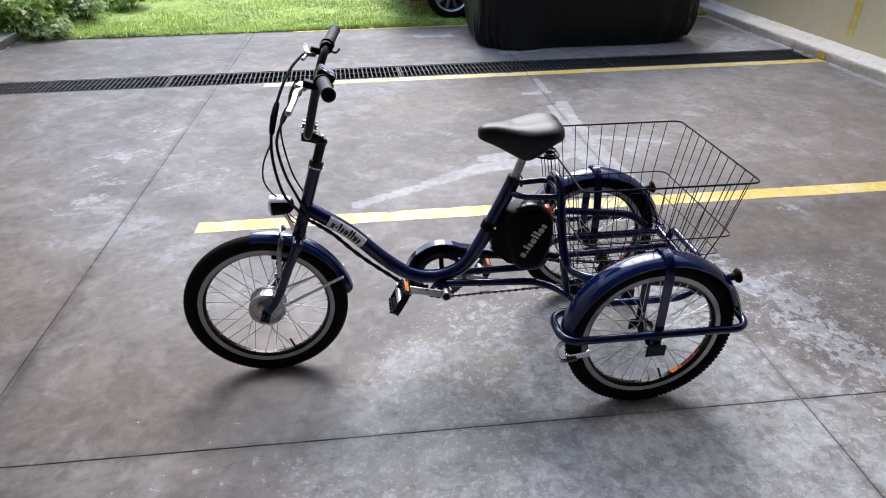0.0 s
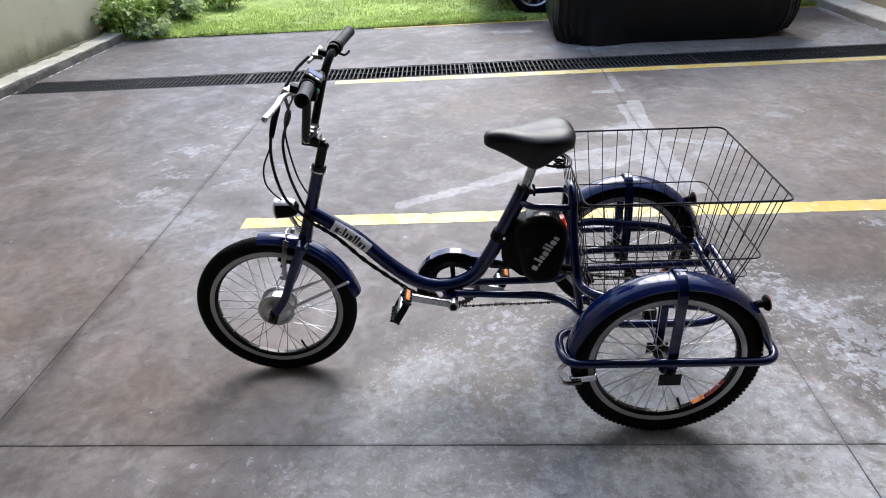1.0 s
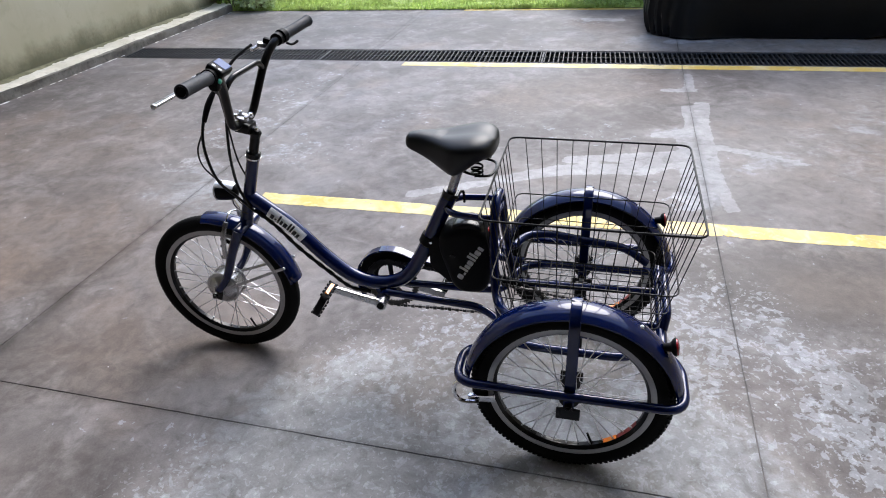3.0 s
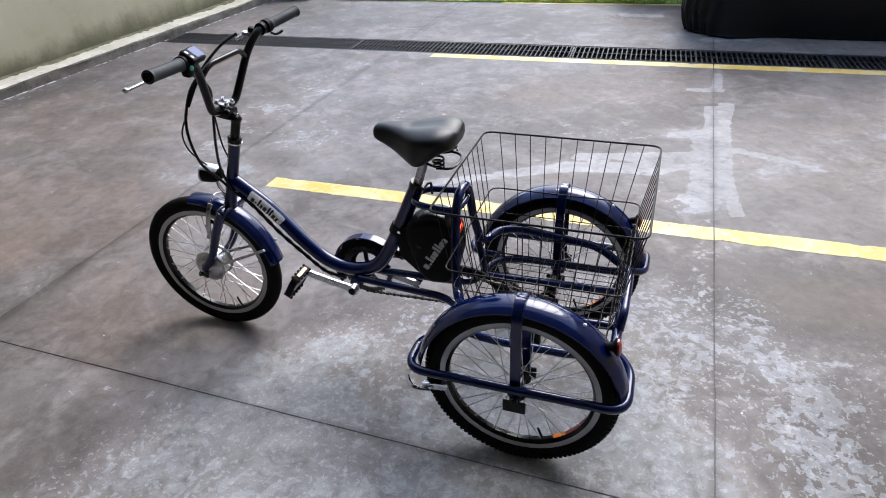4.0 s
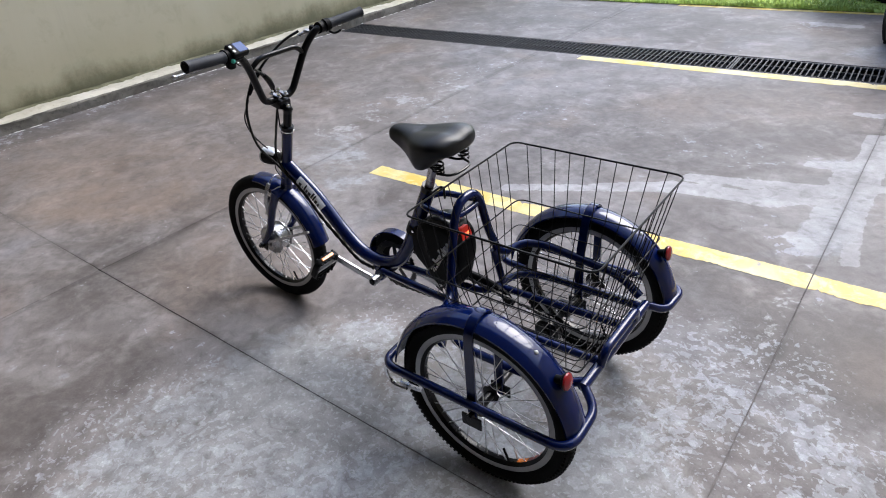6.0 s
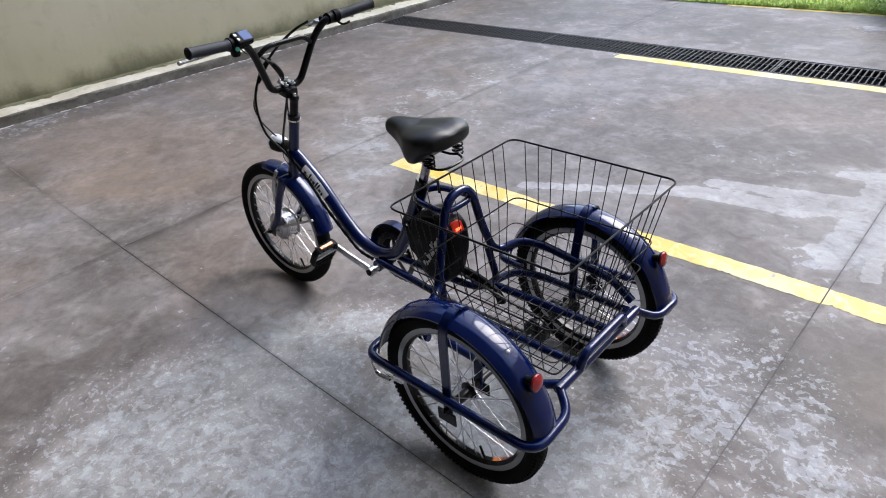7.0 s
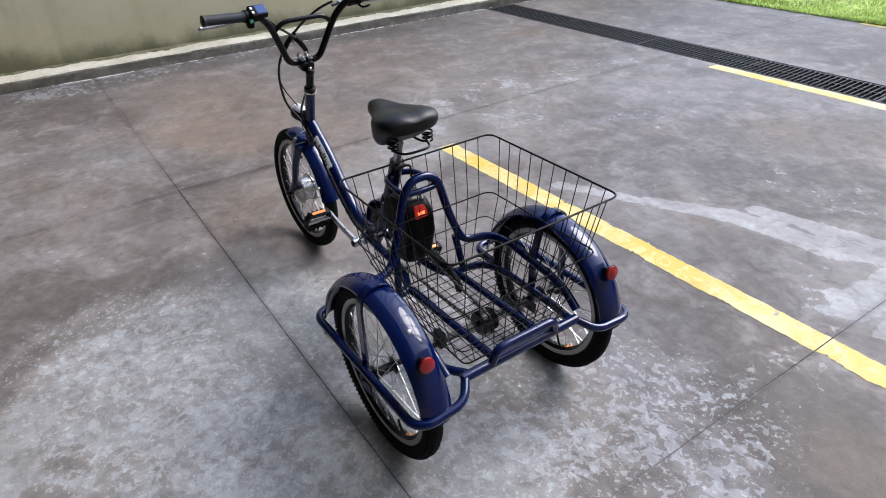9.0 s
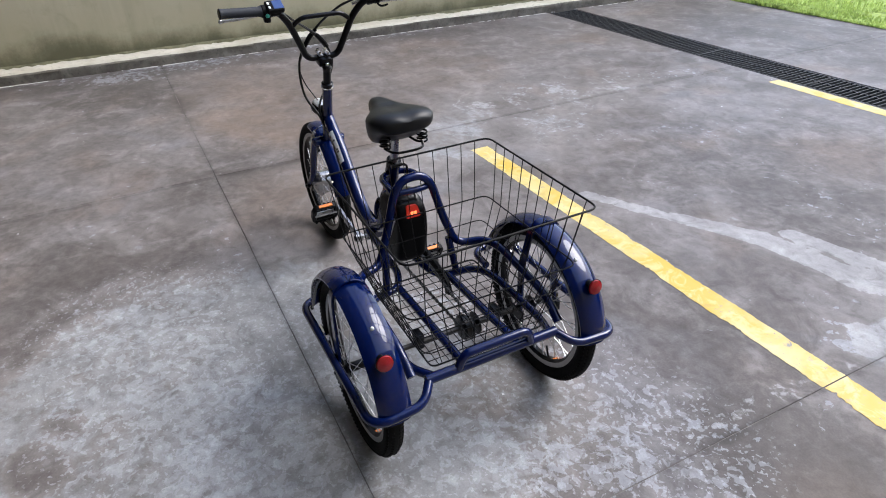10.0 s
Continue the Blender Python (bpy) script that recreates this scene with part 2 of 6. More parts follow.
def concrete_floor():
    """Trowelled concrete: damp brown-grey, dry pale patches and flaked white laitance, after the slab's own wear and
    brightness maps.
    """
    mat = bpy.data.materials.new("damp_concrete")
    mat.use_nodes = True
    N, L = mat.node_tree.nodes, mat.node_tree.links
    b = N["Principled BSDF"]
    co = N.new("ShaderNodeTexCoord").outputs["Object"]
    dry = N.new("ShaderNodeAttribute")
    dry.attribute_name = "dry"
    flake = N.new("ShaderNodeAttribute")
    flake.attribute_name = "flake"
    broad = noise_node(N, L, co, 0.9, 5, 0.55, 0.6)
    mid = noise_node(N, L, co, 4.5, 6, 0.62, 0.8)
    fine = noise_node(N, L, co, 26, 5, 0.6, 0.4)
    grain = noise_node(N, L, co, 160, 3, 0.6)
    damp = mix_node(N, L, ramp_node(N, L, broad, 0.32, 0.66), (0.110, 0.097, 0.092), (0.168, 0.155, 0.152))
    damp = mix_node(N, L, ramp_node(N, L, mid, 0.42, 0.70, 0, 0.7), damp, (0.238, 0.221, 0.219))
    swirl0 = noise_node(N, L, co, 2.1, 5, 0.6, 1.6)
    rust = noise_node(N, L, co, 1.7, 4, 0.5, 0.3)
    damp = mix_node(N, L, ramp_node(N, L, rust, 0.52, 0.70, 0, 0.50), damp, (0.185, 0.145, 0.122))
    cool = noise_node(N, L, co, 1.3, 4, 0.5, 1.0)
    damp = mix_node(N, L, ramp_node(N, L, cool, 0.55, 0.72, 0, 0.5), damp, (0.165, 0.165, 0.180))
    dryc = mix_node(N, L, ramp_node(N, L, mid, 0.35, 0.7), (0.226, 0.225, 0.230), (0.284, 0.286, 0.296))
    s = math_node(N, L, 'ADD', dry.outputs["Fac"], math_node(N, L, 'MULTIPLY', math_node(N, L, 'SUBTRACT', mid, 0.5), 0.75))
    s = math_node(N, L, 'ADD', s, math_node(N, L, 'MULTIPLY', math_node(N, L, 'SUBTRACT', fine, 0.5), 0.55))
    dm = ramp_node(N, L, s, 0.34, 0.56)
    damp = mix_node(N, L, ramp_node(N, L, dry.outputs["Fac"], 0.02, 0.45, 0, 0.60), damp, (0.250, 0.234, 0.228))
    wet = ramp_node(N, L, s, -0.15, -0.75, 0, 0.85)
    col = mix_node(N, L, wet, damp, (0.098, 0.088, 0.083))
    col = mix_node(N, L, dm, col, dryc)
    b.inputs["Specular IOR Level"].default_value = 0.075
    vor = N.new("ShaderNodeTexVoronoi")
    vor.inputs["Scale"].default_value = 30
    wob = N.new("ShaderNodeVectorMath")
    wob.operation = 'ADD'
    wn_ = N.new("ShaderNodeTexNoise")
    wn_.inputs["Scale"].default_value, wn_.inputs["Detail"].default_value = 30, 3
    L.new(co, wn_.inputs["Vector"])
    wsc = N.new("ShaderNodeVectorMath")
    wsc.operation = 'SCALE'
    wsc.inputs["Scale"].default_value = 0.045
    L.new(wn_.outputs["Color"], wsc.inputs[0])
    L.new(co, wob.inputs[0])
    L.new(wsc.outputs[0], wob.inputs[1])
    L.new(wob.outputs[0], vor.inputs["Vector"])
    cell = N.new("ShaderNodeSeparateColor")
    L.new(vor.outputs["Color"], cell.inputs[0])
    f = math_node(N, L, 'ADD', flake.outputs["Fac"], math_node(N, L, 'MULTIPLY', math_node(N, L, 'SUBTRACT', cell.outputs[0], 0.5), 0.42))
    isle = noise_node(N, L, co, 31, 3.5, 0.55, 0.6)
    f = math_node(N, L, 'ADD', f, math_node(N, L, 'MULTIPLY', math_node(N, L, 'SUBTRACT', isle, 0.5), 1.3))
    f = math_node(N, L, 'ADD', f, math_node(N, L, 'MULTIPLY', math_node(N, L, 'SUBTRACT', mid, 0.5), 1.0))
    fm = ramp_node(N, L, f, 0.43, 0.49)
    col = mix_node(N, L, math_node(N, L, 'MULTIPLY', fm, 0.42), col, (0.385, 0.408, 0.450))
    iron = N.new("ShaderNodeAttribute")
    iron.attribute_name = "rust"
    tint = math_node(N, L, 'MULTIPLY', iron.outputs["Fac"], ramp_node(N, L, swirl0, 0.30, 0.62, 0.35, 0.85))
    col = mix_node(N, L, tint, col, (0.182, 0.142, 0.116))
    run = N.new("ShaderNodeAttribute")
    run.attribute_name = "pale"
    ps = math_node(N, L, 'ADD', run.outputs["Fac"], math_node(N, L, 'MULTIPLY', math_node(N, L, 'SUBTRACT', mid, 0.5), 0.75))
    ps = math_node(N, L, 'ADD', ps, math_node(N, L, 'MULTIPLY', math_node(N, L, 'SUBTRACT', isle, 0.5), 0.40))
    col = mix_node(N, L, ramp_node(N, L, ps, 0.42, 0.50, 0, 0.68), col, (0.335, 0.33, 0.335))
    # thin crust that has broken into small scales, and pinhead specks
    worn = N.new("ShaderNodeAttribute")
    worn.attribute_name = "crust"
    zone = ramp_node(N, L, math_node(N, L, 'ADD', worn.outputs["Fac"], math_node(N, L, 'MULTIPLY', math_node(N, L, 'SUBTRACT', mid, 0.5), 0.5)), 0.10, 0.45)
    big = math_node(N, L, 'ADD', noise_node(N, L, co, 24, 3.5, 0.54, 0.5), math_node(N, L, 'MULTIPLY', math_node(N, L, 'SUBTRACT', worn.outputs["Fac"], 0.5), 0.42))
    crust = math_node(N, L, 'MULTIPLY', ramp_node(N, L, big, 0.565, 0.600), math_node(N, L, 'MULTIPLY', zone, 0.36))
    col = mix_node(N, L, crust, col, (0.395, 0.412, 0.445))
    scale_ = noise_node(N, L, co, 58, 2.5, 0.5, 0.4)
    crust = math_node(N, L, 'MULTIPLY', ramp_node(N, L, scale_, 0.605, 0.630), math_node(N, L, 'MULTIPLY', zone, 0.40))
    col = mix_node(N, L, crust, col, (0.43, 0.447, 0.475))
    pin = N.new("ShaderNodeTexVoronoi")
    pin.inputs["Scale"].default_value = 9
    L.new(co, pin.inputs["Vector"])
    pick = N.new("ShaderNodeSeparateColor")
    L.new(pin.outputs["Color"], pick.inputs[0])
    size_ = math_node(N, L, 'MULTIPLY', ramp_node(N, L, pick.outputs[0], 0.55, 1.0), 0.045)
    dot = math_node(N, L, 'LESS_THAN', pin.outputs["Distance"], size_)
    col = mix_node(N, L, math_node(N, L, 'MULTIPLY', dot, 0.8), col, (0.62, 0.63, 0.64))
    bare = noise_node(N, L, co, 15, 3.5, 0.52, 0.5)
    col = mix_node(N, L, math_node(N, L, 'MULTIPLY', ramp_node(N, L, bare, 0.615, 0.650), math_node(N, L, 'MULTIPLY', zone, 0.35)), col, (0.215, 0.208, 0.212))
    blot = noise_node(N, L, co, 11, 5, 0.6, 1.2)
    col = mix_node(N, L, ramp_node(N, L, blot, 0.55, 0.72, 0, 0.32), col, (0.115, 0.102, 0.096))
    g = math_node(N, L, 'MULTIPLY', ramp_node(N, L, grain, 0.3, 0.7, 0.93, 1.07), ramp_node(N, L, fine, 0.12, 0.88, 0.87, 1.13))
    g = math_node(N, L, 'MULTIPLY', g, ramp_node(N, L, blot, 0.25, 0.75, 1.13, 0.87))
    swirl = noise_node(N, L, co, 2.6, 5, 0.58, 0.9)
    g = math_node(N, L, 'MULTIPLY', g, ramp_node(N, L, swirl, 0.30, 0.70, 0.86, 1.14))
    # grime settled along the joints
    at = N.new("ShaderNodeSeparateXYZ")
    L.new(co, at.inputs[0])
    gap = None
    for axis, line in (("X", -1.27), ("X", 1.357), ("Y", 1.442)):
        d = math_node(N, L, 'ABSOLUTE', math_node(N, L, 'SUBTRACT', at.outputs[axis], line), 0)
        gap = d if gap is None else math_node(N, L, 'MINIMUM', gap, d)
    gap = math_node(N, L, 'ADD', gap, math_node(N, L, 'MULTIPLY', math_node(N, L, 'SUBTRACT', mid, 0.45), 0.07))
    g = math_node(N, L, 'MULTIPLY', g, ramp_node(N, L, gap, 0.0, 0.034, 0.74, 1.0))
    sc = N.new("ShaderNodeVectorMath")
    sc.operation = 'SCALE'
    L.new(col, sc.inputs[0])
    L.new(g, sc.inputs["Scale"])
    L.new(sc.outputs[0], b.inputs["Base Color"])
    r = math_node(N, L, 'ADD', ramp_node(N, L, s, 0.2, 0.8, 0.42, 0.60), math_node(N, L, 'MULTIPLY', math_node(N, L, 'SUBTRACT', fine, 0.5), 0.12))
    L.new(r, b.inputs["Roughness"])
    bp = N.new("ShaderNodeBump")
    bp.inputs["Strength"].default_value, bp.inputs["Distance"].default_value = 0.2, 0.0012
    h = math_node(N, L, 'ADD', math_node(N, L, 'MULTIPLY', fine, 0.6), math_node(N, L, 'MULTIPLY', grain, 0.35))
    L.new(h, bp.inputs["Height"])
    L.new(bp.outputs[0], b.inputs["Normal"])
    return mat


def weathered(name, base, dark, light, scale=1.2, rough=0.85, streaks=True, bump=0.4):
    """Painted or bare masonry with blotches, runs of grime and a fine grain."""
    mat = bpy.data.materials.new(name)
    mat.use_nodes = True
    N, L = mat.node_tree.nodes, mat.node_tree.links
    b = N["Principled BSDF"]
    tc = N.new("ShaderNodeTexCoord").outputs["Object"]
    mp = N.new("ShaderNodeMapping")
    mp.inputs["Scale"].default_value = (1, 1, 0.22 if streaks else 1)
    L.new(tc, mp.inputs["Vector"])
    broad = noise_node(N, L, mp.outputs[0], scale, 6, 0.6, 0.5)
    mid = noise_node(N, L, tc, scale * 7, 6, 0.62, 0.4)
    grain = noise_node(N, L, tc, 140, 3, 0.6)
    col = mix_node(N, L, ramp_node(N, L, broad, 0.35, 0.68), base, light)
    col = mix_node(N, L, math_node(N, L, 'MULTIPLY', ramp_node(N, L, mid, 0.5, 0.75), 0.6), col, dark)
    L.new(col, b.inputs["Base Color"])
    b.inputs["Roughness"].default_value = rough
    bp = N.new("ShaderNodeBump")
    bp.inputs["Strength"].default_value, bp.inputs["Distance"].default_value = bump, 0.004
    L.new(math_node(N, L, 'ADD', mid, math_node(N, L, 'MULTIPLY', grain, 0.5)), bp.inputs["Height"])
    L.new(bp.outputs[0], b.inputs["Normal"])
    return mat


def wall_paint():
    """Ochre-grey render, with green-black mould that has crept up from the kerb."""
    mat = weathered("ochre_render", (0.53, 0.48, 0.335), (0.43, 0.39, 0.26), (0.60, 0.55, 0.40), 0.9)
    N, L = mat.node_tree.nodes, mat.node_tree.links
    b = N["Principled BSDF"]
    src = b.inputs["Base Color"].links[0].from_socket
    tc = N.new("ShaderNodeTexCoord").outputs["Object"]
    xyz = N.new("ShaderNodeSeparateXYZ")
    L.new(tc, xyz.inputs[0])
    mp = N.new("ShaderNodeMapping")
    mp.inputs["Scale"].default_value = (1, 1, 0.9)
    L.new(tc, mp.inputs["Vector"])
    n = noise_node(N, L, mp.outputs[0], 1.7, 7, 0.6, 0.3)
    h = math_node(N, L, 'SUBTRACT', math_node(N, L, 'MULTIPLY', n, 0.42), xyz.outputs["Z"])
    src = mix_node(N, L, ramp_node(N, L, h, -0.50, 0.08, 0, 0.45), src, (0.30, 0.27, 0.15))
    runs = N.new("ShaderNodeMapping")
    runs.inputs["Scale"].default_value = (1, 1, 0.10)
    L.new(tc, runs.inputs["Vector"])
    run = noise_node(N, L, runs.outputs[0], 3.1, 5, 0.62, 0.2)
    src = mix_node(N, L, ramp_node(N, L, run, 0.54, 0.74, 0, 0.42), src, (0.33, 0.30, 0.19))
    speck = noise_node(N, L, tc, 38, 4, 0.65, 0.3)
    h = math_node(N, L, 'ADD', h, math_node(N, L, 'MULTIPLY', math_node(N, L, 'SUBTRACT', speck, 0.5), 0.07))
    h = math_node(N, L, 'ADD', h, math_node(N, L, 'MULTIPLY', math_node(N, L, 'SUBTRACT', run, 0.5), 0.15))
    m = ramp_node(N, L, h, -0.10, 0.13, 0, 0.85)
    L.new(mix_node(N, L, m, src, (0.085, 0.082, 0.040)), b.inputs["Base Color"])
    return mat


def paint_line():
    """Worn yellow road paint, thin enough in places to show the concrete."""
    mat = bpy.data.materials.new("yellow_line_paint")
    mat.use_nodes = True
    N, L = mat.node_tree.nodes, mat.node_tree.links
    b = N["Principled BSDF"]
    tc = N.new("ShaderNodeTexCoord").outputs["Object"]
    broad = noise_node(N, L, tc, 2.2, 6, 0.6, 0.5)
    fine = noise_node(N, L, tc, 34, 6, 0.65, 0.3)
    col = mix_node(N, L, ramp_node(N, L, broad, 0.40, 0.64), (0.56, 0.375, 0.045), (0.60, 0.50, 0.23))
    smear = noise_node(N, L, tc, 11, 5, 0.6, 0.9)
    col = mix_node(N, L, ramp_node(N, L, smear, 0.48, 0.64, 0, 0.65), col, (0.66, 0.56, 0.27))
    grime = noise_node(N, L, tc, 6.5, 6, 0.65, 0.6)
    col = mix_node(N, L, ramp_node(N, L, grime, 0.56, 0.72, 0, 0.55), col, (0.38, 0.27, 0.07))
    w = math_node(N, L, 'ADD', fine, math_node(N, L, 'MULTIPLY', broad, 0.35))
    col = mix_node(N, L, math_node(N, L, 'MULTIPLY', ramp_node(N, L, w, 0.74, 0.86), 0.5), col, (0.30, 0.27, 0.20))
    chip = noise_node(N, L, tc, 17, 5, 0.7, 0.6)
    col = mix_node(N, L, ramp_node(N, L, chip, 0.655, 0.675, 0, 0.9), col, (0.23, 0.22, 0.21))
    L.new(col, b.inputs["Base Color"])
    b.inputs["Roughness"].default_value = 0.5
    return mat


CONCRETE = concrete_floor()
WALL = wall_paint()
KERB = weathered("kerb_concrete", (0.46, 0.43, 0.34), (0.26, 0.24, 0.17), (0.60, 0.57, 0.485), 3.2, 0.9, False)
# moss on the kerb's upright face, its side shade also put into the colour
KERB_FACE = weathered("mossy_shaded_kerb_face", (0.115, 0.102, 0.082), (0.045, 0.042, 0.030), (0.20, 0.185, 0.155), 6.0, 0.9, False)
KERB_WARM = weathered("beige_kerb_top", (0.66, 0.59, 0.50), (0.42, 0.36, 0.29), (0.76, 0.70, 0.61), 2.2, 0.9, False)
KERB_WARM_FACE = weathered("brown_kerb_face", (0.46, 0.38, 0.30), (0.26, 0.21, 0.16), (0.56, 0.48, 0.39), 2.8, 0.9, False)
WALL_EAST = weathered("olive_render", (0.52, 0.43, 0.26), (0.43, 0.355, 0.21), (0.58, 0.49, 0.31), 0.8)
# near black so that the tricycle's south sides reflect little light
WALL_SOUTH = weathered("dim_reflection_render", (0.11, 0.105, 0.10), (0.08, 0.077, 0.073), (0.14, 0.135, 0.13), 0.8)
YELLOW = paint_line()
SUBSOIL = material("joint_dirt", (0.045, 0.042, 0.040), 0.9, 0, 0, 0.92, 1.1)
IRON = material("drain_iron", (0.027, 0.028, 0.031), 0.6, 0.2, 0.0, 0.5, 6, 0.2, 200, 0.12, 0.3)
GROUND = material("soil", (0.10, 0.085, 0.055), 0.95, 0, 0, 0.4, 2.0, 0.5, 40)
SOFFIT = weathered("soffit_plaster", (0.52, 0.51, 0.495), (0.44, 0.43, 0.42), (0.58, 0.57, 0.555), 0.8, 0.9, False)

# ---- yard: plan ----
WEST, EAST, SOUTH = -3.70, 4.20, -8.0
JOINT_Y, JOINT_W, JOINT_E = 1.442, -1.288, 1.357
LEAN_W = 0.013


def west_line(y):
    return -3.855 + 0.041 * y


def east_line(y):
    return 4.36 - 0.030 * y


def drain_near(x):
    return 5.468 + 0.047 * x


def drain_far(x):
    return 5.812 + 0.050 * x


def lawn_edge(x):
    return 7.50 + 0.066 * x


# wear and brightness maps: strokes of dry concrete, of white flaking and of painted light, as (x0, y0, x1, y1, half
# width, weight)
# dry patches; some also lighten the floor shaded by tricycle and cover
DRY_LIT_ZONES = [
    (0.42, 1.65, 0.95, 1.98, 0.30, 0.45), (2.20, 3.60, 3.60, 5.00, 1.00, 0.40), (1.20, 6.15, 4.00, 6.20, 0.35, 0.55), (0.90, 1.15, 1.20, 1.50, 0.26, 0.22), (0.10, 1.65, 0.35, 1.75, 0.26, 0.36), (-0.95, 1.95, -0.75, 2.30, 0.30, 0.35),
]
DRY_STREAKS = [
    (0.00, 3.11, 0.30, 3.27, 0.08, 0.45), (0.30, 3.27, 0.60, 3.46, 0.10, 0.55), (0.60, 3.46, 1.05, 3.60, 0.12, 0.6), (1.05, 3.60, 1.30, 3.72, 0.12, 0.55),
    (1.42, 3.93, 1.88, 3.72, 0.06, 0.5), (1.34, 3.20, 1.36, 4.20, 0.14, 0.6), (2.50, 6.30, 3.80, 6.50, 0.45, 0.6), (0.20, 3.60, 0.45, 3.45, 0.07, 0.7), (1.30, 5.00, 1.34, 5.30, 0.13, 0.7),
    (1.12, 4.05, 1.30, 4.10, 0.12, 0.7),
]
DRY_PATCHES = [
    (-2.40, 2.60, -1.90, 4.60, 1.00, 0.18), (-1.60, 3.20, -0.80, 4.60, 0.60, 0.24), (-0.60, 1.90, 0.20, 2.30, 0.45, 0.12),
    (-1.60, 4.40, -1.00, 3.60, 0.38, 0.42), (-1.45, 3.00, -1.00, 2.75, 0.30, 0.45), (-1.00, 3.55, -0.55, 3.30, 0.30, 0.5), (-1.75, 3.90, -1.70, 3.40, 0.20, 0.45), (-1.50, 5.05, -1.40, 4.95, 0.12, 0.6),
]
FLAKE_A = [
    (1.50, 1.66, 1.60, 1.82, 0.15, 0.36), (1.54, 2.00, 1.66, 2.12, 0.14, 0.28), (1.66, 2.10, 1.80, 2.30, 0.14, 0.12), (1.17, 1.90, 1.27, 2.12, 0.13, 0.42), (1.00, 1.80, 1.18, 1.92, 0.16, 0.24), (1.20, 2.30, 1.32, 2.45, 0.13, 0.24),
    (1.24, 3.18, 1.34, 3.30, 0.09, 0.45), (0.72, 1.10, 0.92, 1.24, 0.20, 0.28), (0.35, 1.20, 0.70, 1.00, 0.24, 0.20), (-0.60, 1.30, 0.35, 1.28, 0.14, 0.08),
]
# flaking; the first stroke also brightens the shadow by the near wheel
FLAKE_B = [
    (0.45, 1.28, 0.95, 1.50, 0.20, 0.30),
    (0.20, 0.90, 1.20, 1.30, 0.50, 0.16), (0.70, 1.75, 1.35, 2.25, 0.36, 0.10), (-0.90, 1.00, -0.20, 1.30, 0.30, 0.05), (0.30, 1.72, 0.42, 2.00, 0.22, 0.27), (-0.48, 4.05, -0.44, 4.32, 0.20, 0.18),
    (0.30, 4.10, 0.85, 3.98, 0.22, 0.15), (2.66, 4.26, 2.86, 4.10, 0.10, 0.34), (2.60, 3.50, 2.75, 3.44, 0.08, 0.36), (2.08, 2.78, 2.14, 2.76, 0.05, 0.42),
]
FLAKE_C = [
    (-1.50, 3.80, -1.05, 3.55, 0.32, 0.20), (-1.52, 4.45, -1.36, 4.95, 0.14, 0.24), (-3.77, -0.50, -3.62, 3.80, 0.09, 0.22), (-3.72, 1.20, -3.64, 2.00, 0.12, 0.42), (-3.62, 0.95, -3.50, 1.35, 0.14, 0.40), (-3.55, 1.60, -3.42, 2.20, 0.08, 0.30), 
    (3.30, 5.92, 3.95, 6.20, 0.10, 0.40), (3.60, 6.40, 3.75, 7.00, 0.12, 0.38), (0.50, 6.95, 0.62, 6.92, 0.10, 0.38), (1.30, 7.20, 1.50, 7.20, 0.10, 0.36), (-0.02, 1.55, 0.55, 1.62, 0.20, 0.12),
]
CORES_NEAR = [
    (0.02, 3.12, 0.55, 3.46, 0.025, 0.45), (0.55, 3.46, 1.30, 3.68, 0.035, 0.55), (-1.265, 1.46, -1.27, 2.40, 0.06, 0.7), (-2.10, 2.20, -1.45, 2.15, 0.22, 0.35), (0.46, 0.60, 0.54, 0.62, 0.06, 0.8), (0.32, 0.68, 0.36, 0.69, 0.05, 0.5),
    (-0.62, 1.48, -0.50, 1.62, 0.12, 0.4), (1.75, 2.75, 1.85, 3.10, 0.40, 0.35), (2.20, 2.40, 3.00, 2.60, 0.50, 0.60),
]
# damp areas; broad strokes also darken floor that catches too much sheen
DAMP_SHADE_FAR = [
    (1.52, 2.58, 2.60, 2.55, 0.34, 0.85), (1.70, 2.95, 2.40, 3.00, 0.30, 0.55), (1.85, 1.75, 2.30, 2.20, 0.34, 0.60), (-3.00, 6.60, -0.20, 6.65, 0.60, 0.55), (-2.60, 5.00, -1.60, 5.10, 0.30, 0.40), (-0.10, 3.95, 1.10, 4.90, 0.90, 0.42), (-1.20, 1.55, -0.70, 1.45, 0.38, 0.50),
    (-1.55, 1.70, -1.10, 1.75, 0.28, 0.45), (-0.10, 4.70, 0.90, 4.90, 0.40, 0.40), (0.40, 2.40, 1.00, 2.60, 0.28, 0.35), (0.90, 2.75, 1.28, 2.80, 0.26, 0.50), (0.40, 3.85, 1.00, 3.95, 0.20, 0.35),
]
# damp by the west kerb, plus broad shade painted over the west floor
DAMP_SHADE_WEST = [(-2.90, 1.20, -2.30, 4.20, 0.75, 0.42), (-3.66, -0.50, -3.46, 4.50, 0.22, 0.60), (-1.60, 0.20, -0.75, 0.55, 0.45, 0.40), (-2.60, 0.40, -1.70, 1.50, 0.70, 0.30)]
CORES = CORES_NEAR + DAMP_SHADE_FAR + DAMP_SHADE_WEST
# the one paler patch with a sharp outline
OVAL = [(0.28, 1.18, 0.75, 1.20, 0.70, 0.47), (0.45, 0.95, 0.95, 1.30, 0.62, 0.54)]
